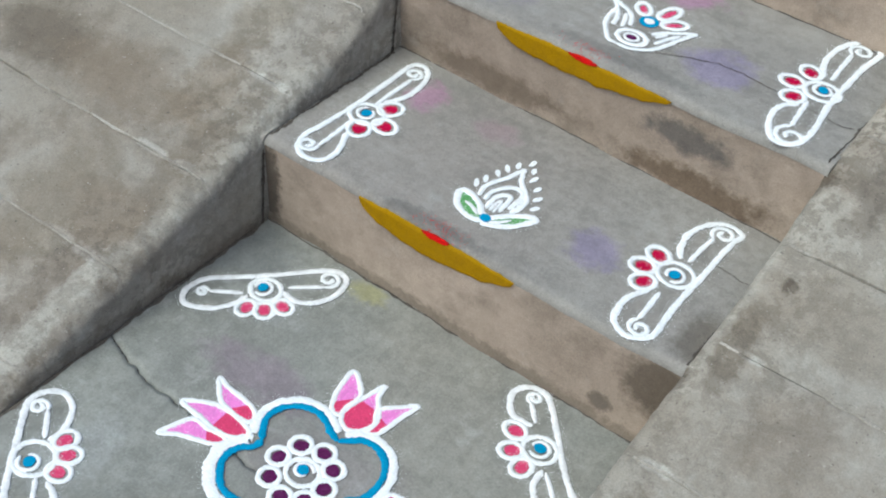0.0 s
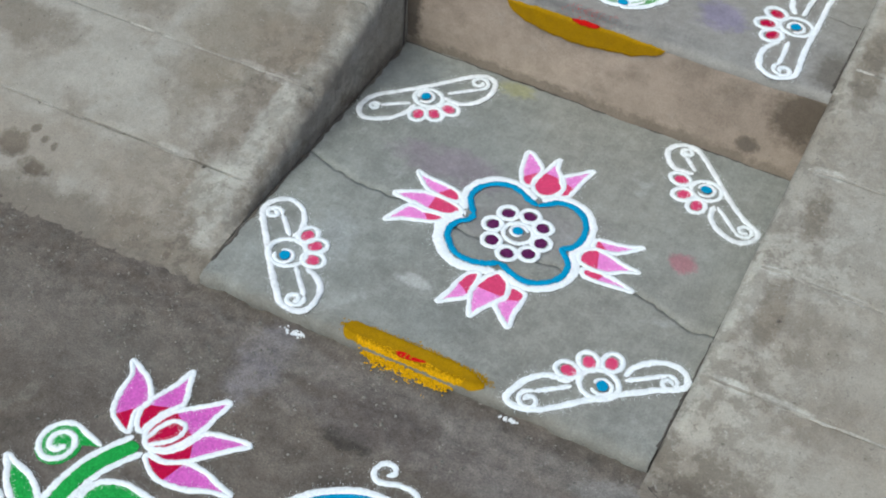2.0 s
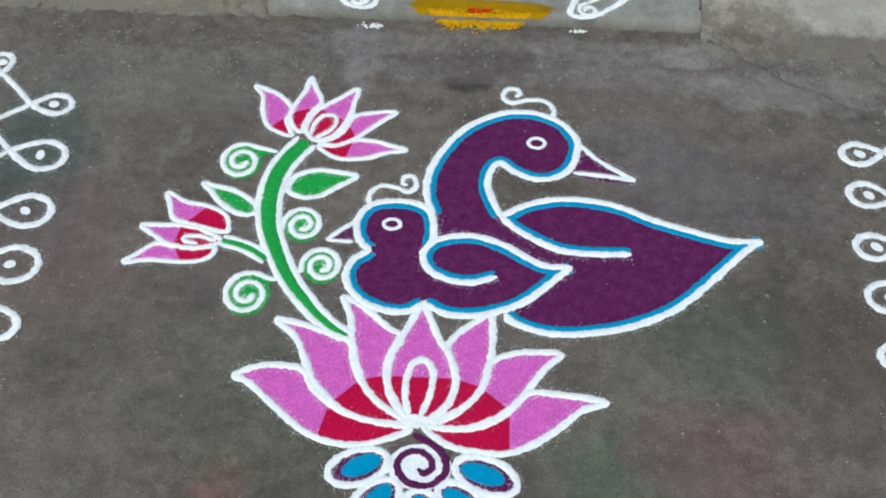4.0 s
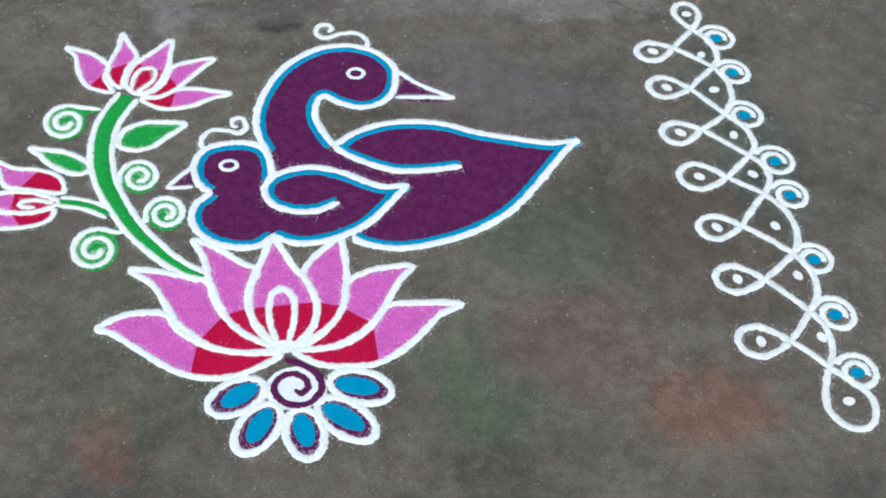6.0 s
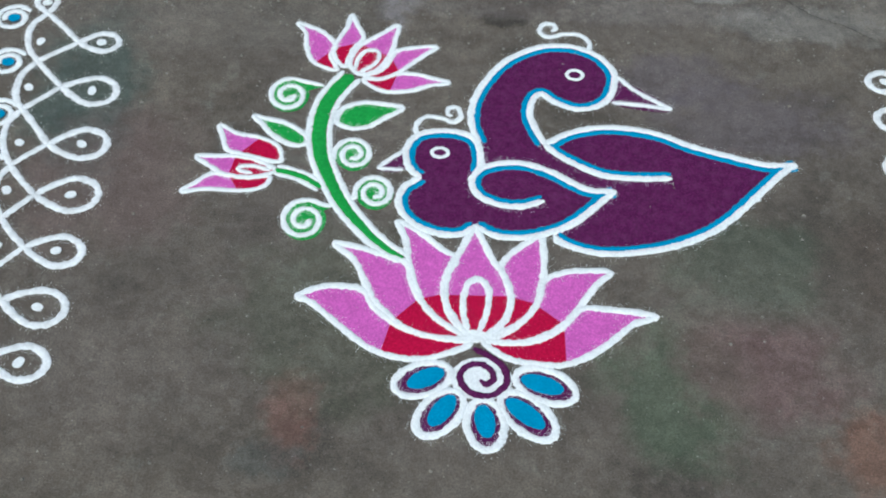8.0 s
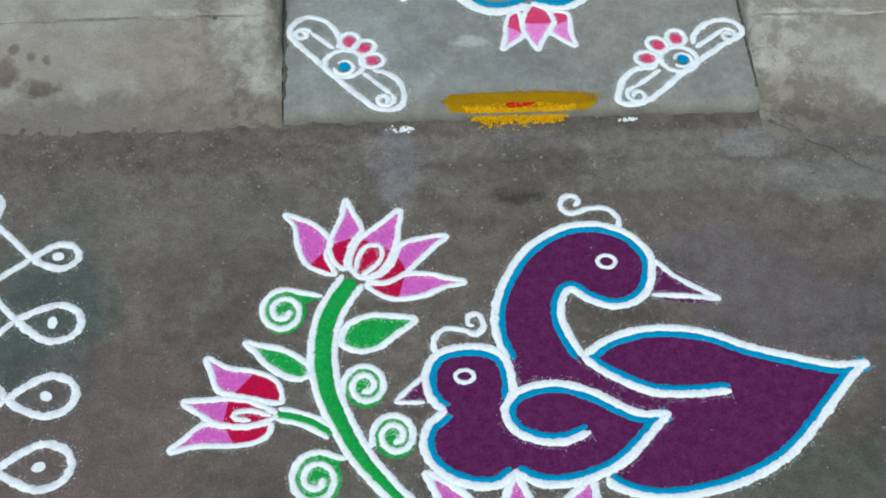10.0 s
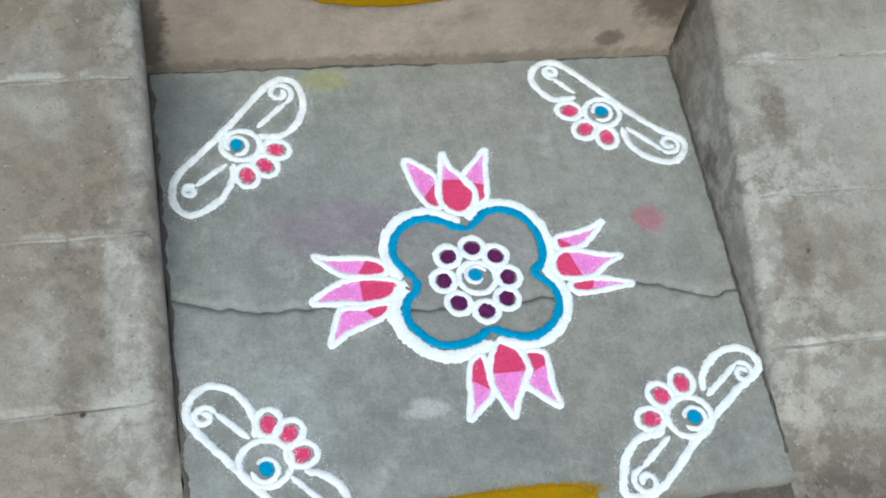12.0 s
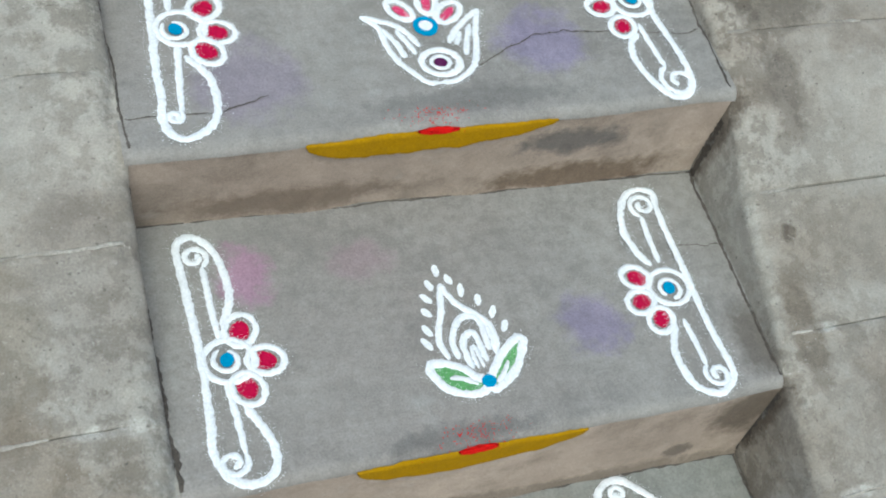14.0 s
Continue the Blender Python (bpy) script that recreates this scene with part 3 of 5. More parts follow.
    for y in joints[:-1]:
        bm = bmesh.new()
        x = 0.01
        while x < 0.75:
            run = random.uniform(0.03, 0.12)
            if random.random() < 0.6:
                rows = []
                for i in range(int(run / 0.004) + 1):
                    d = x + i * 0.004
                    px = inner + sign * d
                    py = y + 0.0025 * wobble(px, y, 0.05, seed) + 0.0008 * wobble(px, y, 0.011, seed)
                    w = (0.0012 + 0.0024 * abs(wobble(px, y, 0.02, seed + 5))) * (0.5 + min(1, i / 4, (run / 0.004 - i) / 4) * 0.5)
                    z = ramp_z(py) + 0.0018 + 0.0022 * wobble(px, py, 0.16, seed) - (0.010 if d < 0.016 else 0)
                    rows.append([bm.verts.new((px, py + s * w, z + h)) for s, h in ((-1.3, -0.0024), (-0.5, 0.0002), (0.5, 0.0003), (1.3, -0.0022))])
                for ra, rb in zip(rows, rows[1:]):
                    for j in range(3):
                        f = (ra[j], rb[j], rb[j + 1], ra[j + 1])
                        bm.faces.new(f if sign > 0 else f[::-1])
            x += run
        part("joint_ridge", bm, MORTAR, owner, "pale broken ridge of mortar")
    return owner


ramp_side("ramp_west", LEFT, -2.6, [-0.142, 0.042, 0.222, 0.416, 0.59, 0.77, 0.95], -1, 3.0, -0.316)
ramp_east = ramp_side("ramp_east", RIGHT, 2.6, [-0.160, 0.021, 0.197, 0.388, 0.557, 0.752, 0.94], 1, 11.0, -0.366)
for panel in ramp_east.children:
    for v in panel.data.vertices:
        v.co.x += splay(v.co.y)


# dirt packed into the seams where slab, steps and ramps meet
def seam(owner, pts, width, z_of, seed):
    random.seed(seed)
    bm = bmesh.new()
    rows = []
    for i in range(len(pts) - 1):
        (xa, ya, za), (xb, yb, zb) = pts[i], pts[i + 1]
        k = max(2, int(math.dist(pts[i], pts[i + 1]) / 0.004))
        d = Vector((xb - xa, yb - ya, 0))
        side = Vector((-d.y, d.x, 0)).normalized() if d.length > 1e-6 else Vector((0, -1, 0))
        for j in range(k + (i == len(pts) - 2)):
            f = j / k
            p = Vector((xa, ya, za)).lerp(Vector((xb, yb, zb)), f)
            w = width * (0.4 + 1.3 * abs(wobble(f * 0.4 + i, seed, 0.03, seed)) + random.uniform(-0.12, 0.12))
            p = p + side * (0.0032 * wobble(p.x + p.y, seed, 0.035, 2) + 0.0016 * wobble(p.x + p.y, seed, 0.01, 6))
            rows.append([bm.verts.new(p + side * s * w + Vector((0, 0, h))) for s, h in ((-1, 0.0004), (-0.4, z_of), (0.4, z_of), (1, 0.0004))])
    for ra, rb in zip(rows, rows[1:]):
        for k in range(3):
            bm.faces.new((ra[k], rb[k], rb[k + 1], ra[k + 1]))
    part("dirt_seam", bm, DIRT, owner, "dark dirt in the seam")


for x, sd in ((LEFT + 0.003, 1), (RIGHT - 0.003, 2)):
    seam(landing, [(x, LAND_Y + 0.03, LAND_Z), (x, -0.05, LAND_Z), (x, A_Y, LAND_Z)], 0.0036 if sd == 1 else 0.0024, 0.0014, sd)
seam(landing, [(LEFT, A_Y + 0.011, LAND_Z), (0, A_Y + 0.001, LAND_Z), (RIGHT, A_Y - 0.009, LAND_Z)], 0.0026, 0.0014, 3)
for k, (ya, yb, z) in enumerate(((A_Y + 0.012, B_Y, A_Z), (B_Y + 0.012, C_Y, B_Z))):
    owner = [o for o in scene.objects if o.name.startswith("stair_step")][k]
    for x, sd in ((LEFT + 0.003, 5 + k), (RIGHT - 0.003, 8 + k)):
        seam(owner, [(x, ya, z), (x, (ya + yb) / 2, z), (x, yb, z)], (0.0042 if x < 0 else 0.0028) if k == 0 else 0.0020, 0.0010, sd)
    back = 0.010 if k == 0 else 0.0
    seam(owner, [(LEFT, yb - 0.003 + 2.6 * back, z), (0, yb - 0.003 + 1.6 * back, z), (RIGHT, yb - 0.003 + 0.6 * back, z)], 0.0022, 0.0012, 11 + k)


# fine old cracks, dark with dirt
def crack_line(owner, pts, z, seed):
    fine_pts = []
    for (xa, ya), (xb, yb) in zip(pts, pts[1:]):
        k = max(2, int(math.hypot(xb - xa, yb - ya) / 0.5))
        for j in range(k):
            f = j / k
            x, y = xa + (xb - xa) * f, ya + (yb - ya) * f
            fine_pts.append(((x + 0.25 * wobble(x, y, 1.3, seed)) * 0.01, (y + 0.35 * wobble(x, y, 1.1, seed + 3)) * 0.01, z + 0.0009))
    seam(owner, fine_pts, 0.0011, 0.0004, seed)


steps = [o for o in scene.objects if o.name.startswith("stair_step")]
crack_line(ground, [(32.0, -32.2), (35.6, -34.4), (38.5, -37.0), (41.0, -38.4), (44.8, -42.0), (50.0, -44.6), (57.0, -50.0)], 0.001, 64)
crack_line(steps[1], [(5.0, 74.8), (9.0, 77.0), (13.4, 79.1), (17.0, 79.2), (22.0, 78.6), (31.8, 77.2), (34.8, 77.8)], B_Z, 61)
crack_line(steps[1], [(-36.5, 71.6), (-27.1, 71.2), (-23.9, 71.8), (-20.0, 73.2)], B_Z, 62)
crack_line(steps[0], [(27.5, 55.8), (31.0, 55.0), (34.8, 54.6)], A_Z, 63)

# grime in the upright corners where risers meet the aprons
for k, (y0, z0, z1) in enumerate(((A_Y, LAND_Z, A_Z), (B_Y, A_Z, B_Z))):
    for x, wide, sd in ((RIGHT - 0.0015, 0.0085, 71), (LEFT + 0.0015, 0.0045, 73)):
        seam(steps[k], [(x, y0 - 0.003, z0), (x, y0 - 0.003, (z0 + z1) / 2), (x, y0 - 0.003, min(z1 - 0.006, ramp_z(y0) - 0.035))], wide, 0.0, sd + k)

for owner in [landing] + steps:
    widen(owner)

# ---- powder drawings ----
from mathutils.geometry import delaunay_2d_cdt

CM = 0.01


def smooth_path(points, closed=False, step=0.0028):
    """A smooth line through control points given in centimetres; returns metres at even steps."""
    p = [Vector((x * CM, y * CM)) for x, y in points]
    n = len(p)
    out = []
    for i in range(n if closed else n - 1):
        if closed:
            a, b, c, d = p[i - 1], p[i], p[(i + 1) % n], p[(i + 2) % n]
        else:
            b, c = p[i], p[i + 1]
            a = p[i - 1] if i else b * 2 - c
            d = p[i + 2] if i + 2 < n else c * 2 - b
        k = max(2, int((c - b).length / step))
        for j in range(k):
            t = j / k
            out.append(0.5 * ((2 * b) + (c - a) * t + (2 * a - 5 * b + 4 * c - d) * t * t + (3 * b - a - 3 * c + d) * t ** 3))
    if not closed:
        out.append(p[-1].copy())
    return out


def normals(path, closed=False):
    n = len(path)
    out = []
    for i in range(n):
        a = path[i - 1] if (i or closed) else path[0]
        b = path[(i + 1) % n] if (i + 1 < n or closed) else path[-1]
        d = b - a
        d = d.normalized() if d.length > 1e-9 else Vector((1, 0))
        out.append(Vector((-d.y, d.x)))
    return out


def add_stroke(bm, path, width, z, closed=False, tall=0.0013, rough=0.2, taper=True, widths=None):
    """Lays a ridge of powder along a path: low uneven edges, a rounded back."""
    nrm = normals(path, closed)
    rows = []
    n = len(path)
    drift = random.uniform(0, 50)
    for i, (p, q) in enumerate(zip(path, nrm)):
        w = (widths[i] if widths else width) * (1 + 0.16 * wobble(p.x, p.y, 0.02, drift) + 0.12 * wobble(p.x, p.y, 0.007, drift + 3))
        if taper and not closed:
            e = min(i, n - 1 - i) * 0.0028
            w *= 0.45 + 0.55 * min(1, e / 0.006)
        la = w / 2 * (1 + random.uniform(-rough, rough))
        lb = w / 2 * (1 + random.uniform(-rough, rough))
        h = tall * (1 + 0.25 * wobble(p.x, p.y, 0.012, drift + 9))
        row = []
        for s, hh in ((-la, 0.0001), (-0.8 * la, 0.75 * h), (0, h), (0.8 * lb, 0.75 * h), (lb, 0.0001)):
            c = p + q * s
            row.append(bm.verts.new((c.x, c.y, z + hh)))
        rows.append(row)
    pairs = list(zip(rows, rows[1:])) + ([(rows[-1], rows[0])] if closed else [])
    for ra, rb in pairs:
        for k in range(4):
            bm.faces.new((ra[k], rb[k], rb[k + 1], ra[k + 1]))


def add_fill(bm, path, z, rough=0.0005):
    """A flat bed of powder inside a closed path, with a thin rim."""
    pts = []
    for p in path:
        if not pts or (p - pts[-1]).length > 0.0009:
            pts.append(p)
    if len(pts) > 2 and (pts[0] - pts[-1]).length < 0.0009:
        pts.pop()
    if len(pts) < 3:
        return
    jig = [Vector((p.x + random.uniform(-rough, rough), p.y + random.uniform(-rough, rough))) for p in pts]
    flat, _, faces, *_ = delaunay_2d_cdt(jig, [], [list(range(len(jig)))], 1, 1e-6)
    top = [bm.verts.new((v.x, v.y, z)) for v in flat]
    for f in faces:
        face = bm.faces.new([top[i] for i in f])
        face.normal_update()
        if face.normal.z < 0:
            face.normal_flip()
    rim = [e for e in bm.edges if e.is_boundary and e.verts[0].co.z == e.verts[1].co.z]
    rim = [e for e in rim if abs(e.verts[0].co.z - z) < 1e-7]
    for v in bmesh.ops.extrude_edge_only(bm, edges=rim)["geom"]:
        if isinstance(v, bmesh.types.BMVert):
            v.co.z -= 0.0014


def add_grains(bm, path, width, z, per_metre=1900, spread_by=0.36, size=0.0006):
    """Stray grains beside a line of powder."""
    nrm = normals(path)
    length = sum((b - a).length for a, b in zip(path, path[1:]))
    for _ in range(int(length * per_metre)):
        i = random.randrange(len(path))
        s = random.choice((-1, 1)) * width * (0.48 + abs(random.gauss(0, spread_by)))
        c = path[i] + nrm[i] * s
        r = size * random.uniform(0.5, 1.3)
        t = random.uniform(0, 6.3)
        v = [bm.verts.new((c.x + r * math.cos(t + k * 2.09), c.y + r * math.sin(t + k * 2.09), z)) for k in range(3)]
        top = bm.verts.new((c.x, c.y, z + r))
        for k in range(3):
            bm.faces.new((v[k], v[(k + 1) % 3], top))


def offset(path, by, closed=False):
    return [p + q * by for p, q in zip(path, normals(path, closed))]


def circle(cx, cy, r, ry=None, turn=0.0, count=None):
    count = count or max(12, int(6.3 * r / 0.28))
    out = []
    for k in range(count):
        a = 6.2832 * k / count
        x, y = r * math.cos(a), (ry or r) * math.sin(a)
        out.append(Vector(((cx + x * math.cos(turn) - y * math.sin(turn)) * CM, (cy + x * math.sin(turn) + y * math.cos(turn)) * CM)))
    return out


def spiral(cx, cy, r0, r1, start, turns, squash=1.0):
    k = max(14, int(abs(turns) * 6.3 * max(r0, r1) / 0.25))
    out = []
    for i in range(k + 1):
        f = i / k
        a = start + turns * 6.2832 * f
        r = r0 + (r1 - r0) * f
        out.append(Vector(((cx + r * math.cos(a)) * CM, (cy + r * math.sin(a) * squash) * CM)))
    return out


def clip_round(path, centre, radius, inside):
    """The part of a closed path that lies inside (or outside) a wavy circle."""
    cx, cy = centre[0] * CM, centre[1] * CM

    squash = 1.0
    if isinstance(radius, tuple):
        radius, squash = radius[0], radius[0] / radius[1]

    def depth(p):
        d = Vector((p.x - cx, (p.y - cy) * squash))
        edge = radius * CM * (1 + 0.10 * wobble(p.x, p.y, 0.022, 4) + 0.05 * wobble(p.x, p.y, 0.006, 7))
        return (edge - d.length) * (1 if inside else -1)

    out = []
    for a, b in zip(path, path[1:] + path[:1]):
        da, db = depth(a), depth(b)
        if da >= 0:
            out.append(a)
        if da * db < 0:
            out.append(a + (b - a) * (da / (da - db)))
    return out


def line_part(name, owner, paths, width, z, material=None, closed=False, label="", grains=True, tall=0.0013, widths=None):
    bm = bmesh.new()
    for p in paths:
        add_stroke(bm, p, width, z, closed, tall, widths=widths)
        if grains:
            add_grains(bm, p, width, z)
    return part(name, bm, material or WHITE, owner, label)


def fill_part(name, owner, paths, z, material, label=""):
    bm = bmesh.new()
    for p in paths:
        add_fill(bm, p, z)
    return part(name, bm, material, owner, label, smooth=False)


BED, OVER, LINE = 0.0016, 0.0024, 0.0018


def lotus_petal(owner, points, base, z, cut, bed=PINK, heart=CRIMSON, width=0.0095):
    """A two-tone petal: pink towards its tip, crimson towards the heart of the flower, with a white rim."""
    path = smooth_path(points, True)
    petal = fill_part("petal", owner, [path], z + BED, bed)
    fill_part("petal_base", petal, [[p + Vector((0.0035 * wobble(p.x, p.y, 0.009, 21), 0.0035 * wobble(p.x, p.y, 0.008, 24))) for p in clip_round(path, base, cut, True)]], z + BED + 0.0006, heart, "crimson powder at the petal's base")
    line_part("rim", petal, [path], width, z + LINE, closed=True)


# -- the large lotus on the street --
lotus = thing("lotus_drawing", "large pink and crimson lotus drawn in powder on the street", "powder drawing", "rangoli on the street")
HEART = (-9.1, -105.8)
for shape in (
    [(-32.2, -99.4), (-29.8, -98), (-27.2, -97.6), (-23.9, -98.2), (-22.4, -100.8), (-20.3, -102.7), (-17.8, -104.3), (-14.3, -105.3), (-10, -106), (-13.6, -107.9), (-16.7, -108.6), (-20.1, -108.2), (-23, -106.9), (-25.6, -104.8), (-28.5, -102.1), (-30.7, -100.2)],
    [(13.9, -101.1), (10.9, -102.5), (8.2, -105), (5.1, -107.4), (1.7, -108.9), (-1.9, -108.8), (-5.3, -108.1), (-8.2, -105.8), (-4.6, -105.9), (-1.4, -105.3), (1.5, -103.5), (4.2, -100.4), (7.5, -100.2)],
    [(-28, -90.7), (-24.4, -91.3), (-20.8, -92.6), (-18.3, -93.7), (-17.6, -96.7), (-16.2, -99.9), (-14.1, -102.6), (-10.8, -105.1), (-14.7, -105.2), (-18.2, -104), (-20.7, -101.8), (-22.6, -99.5), (-23.8, -96.6), (-25.3, -93.3)],
    [(8.6, -94.3), (6.7, -96.3), (5.2, -98.5), (3.4, -101.2), (1.3, -103.4), (-1.4, -105), (-4.6, -105.8), (-8.1, -105.4), (-5.8, -104.6), (-2.9, -102.1), (-1.1, -99), (-0.3, -95.9), (2.7, -94.4), (6.1, -94)],
    [(-19.6, -86.6), (-16.4, -88.6), (-13.8, -91), (-11.8, -92.6), (-13, -95.4), (-13.2, -98.8), (-12.7, -101.6), (-11.1, -104), (-9.9, -105.2), (-13.3, -103.2), (-15.8, -100.5), (-17.3, -96.7), (-18.1, -93.2), (-18.6, -89.6)],
    [(-0.4, -88.4), (-0.1, -92.1), (-0.4, -95.6), (-1.1, -99), (-2.3, -101.4), (-4.8, -103.6), (-8.1, -105.1), (-6.7, -103.9), (-5.3, -101.9), (-4.7, -99.1), (-5.2, -96.2), (-5.9, -93.8), (-4.5, -91.6), (-2.4, -89.7)],
    [(-9.3, -87.2), (-8.3, -89.4), (-7, -92.6), (-5.6, -95), (-4.7, -98), (-5, -100.8), (-6.4, -103.4), (-8.6, -105.1), (-9.9, -105.3), (-11.9, -102.5), (-13.1, -99.9), (-13.5, -97.4), (-12.7, -94.3), (-11.3, -91.5)],
):
    lotus_petal(lotus, shape, HEART, 0.0, (11.8, 7.9))
line_part("bud", lotus, [smooth_path([(-10.3, -104.3), (-10.9, -100.7), (-10.4, -97.1), (-8.9, -95.9), (-7.6, -97.4), (-7.7, -100.5), (-8.8, -104.2)])], 0.0095, LINE)
fill_part("heart", lotus, [circle(-9.4, -105, 1.7, 0.9)], 0.0038, WHITE)

# -- the fan of five blue petals round a coil, under the lotus --
fan = thing("fan_drawing", "five blue petals round a purple coil, in powder on the street", "powder drawing", "rangoli on the street")
for (xa, ya), (xb, yb) in (((-12.5, -110.1), (-19.3, -112.9)), ((-11.4, -113.3), (-16, -119.1)), ((-8.5, -114.2), (-7.9, -121.1)), ((-5.9, -113.4), (-0.1, -119.2)), ((-4.3, -110.5), (2.9, -113.5))):
    mx, my = (xa + xb) / 2, (ya + yb) / 2
    half, turn = math.hypot(xb - xa, yb - ya) / 2, math.atan2(yb - ya, xb - xa)
    leafy = fill_part("petal", fan, [circle(mx, my, half - 0.4, 2.0, turn)], BED, PURPLE)
    fill_part("petal_core", leafy, [circle(mx - 0.45 * math.cos(turn), my - 0.45 * math.sin(turn), half - 1.15, 1.25, turn + 0.08)], OVER, BLUE, "blue powder core")
    line_part("rim", leafy, [circle(mx, my, half, 2.25, turn)], 0.0095, LINE, closed=True)
fill_part("coil_bed", fan, [circle(-8.6, -111.2, 3.8, 3.1)], 0.0022, WHITE)
line_part("coil", fan, [smooth_path([(-9.6, -106.8), (-7.5, -108), (-5.8, -109.6), (-5.5, -111.7), (-6.8, -113.3), (-8.8, -113.7), (-10.6, -112.7), (-11.3, -110.9), (-10.4, -109.5), (-8.7, -109.1), (-7.4, -110.1), (-7.1, -111.3), (-8, -112), (-8.8, -111.5)])], 0.0090, 0.0026, PURPLE, label="purple powder coil", grains=False)

# -- the vine with leaves and curls --
vine = thing("vine_drawing", "green vine with leaves and curls drawn in powder", "powder drawing", "rangoli on the street")
stem = smooth_path([(-27.6, -58.6), (-29.5, -61.6), (-30.9, -64.8), (-31.5, -68.3), (-31.5, -71.8), (-30.8, -75.8), (-29.3, -79.7), (-27.4, -83.7), (-24.7, -87.5), (-21.8, -90.7), (-18.9, -92.9)])
thin = [1 - 0.62 * max(0, i / len(stem) - 0.35) / 0.65 for i in range(len(stem))]
green = line_part("stem", vine, [stem], 0.024, LINE, GREEN, widths=[0.0215 * t for t in thin], grains=False, tall=0.0012)
line_part("rim", green, [[p + q * (0.0035 + 0.0115 * t) for p, q, t in zip(stem, normals(stem), thin)]], 0.0088, LINE)
line_part("rim", green, [[p - q * (0.0035 + 0.0115 * t) for p, q, t in zip(stem, normals(stem), thin)]], 0.0088, LINE)
twig = smooth_path([(-37.1, -77.9), (-35, -78.4), (-32.8, -79.3), (-30.5, -80.9)])
green = line_part("twig", vine, [twig], 0.009, 0.002, GREEN, grains=False)
line_part("rim", green, [offset(twig, 0.0075), offset(twig, -0.0075)], 0.0072, LINE)
for (cx, cy), r, start, way, (tx, ty) in (((-36.5, -63.1), 3.1, 1.05, 1, (-31.5, -61)), ((-26.4, -74.5), 2.8, 3.23, -1, (-29.4, -76.1)), ((-23.1, -81.5), 2.8, 3.49, -1, (-26.4, -82.5)), ((-32.5, -86.7), 3.2, 1.05, 1, (-28.9, -84.3))):
    curl = fill_part("curl", vine, [circle(cx, cy, r - 0.2, r * 1.08)], BED, GREEN)
    coil = spiral(cx, cy, r, r * 0.22, start, way * 1.85, 1.12)
    neck = Vector((tx * CM, ty * CM))
    fill_part("neck", curl, [[neck + (coil[0] - neck) * 1.1, neck, neck + (Vector((cx * CM, cy * CM)) - neck) * 0.55]], BED + 0.0001, GREEN)
    line_part("rim", curl, [[neck + (coil[0] - neck) * k / 6 for k in range(6)] + coil], 0.0080, LINE)
for shape in (
    [(-29.3, -67.9), (-28.4, -65.6), (-25.8, -64.3), (-23, -64.4), (-19.8, -65.1), (-22.2, -67.2), (-24.6, -69.1), (-26.9, -69.5), (-28.7, -68.8)],
    [(-41.2, -67.6), (-39.2, -68.1), (-36.4, -68.9), (-33.7, -70.8), (-33, -72.3), (-34.6, -73.2), (-36.8, -72.3), (-38.6, -70.8), (-40, -69)],
):
    path = smooth_path(shape, True)
    leaf = fill_part("leaf", vine, [path], BED, GREEN)
    line_part("rim", leaf, [path], 0.0085, LINE, closed=True)

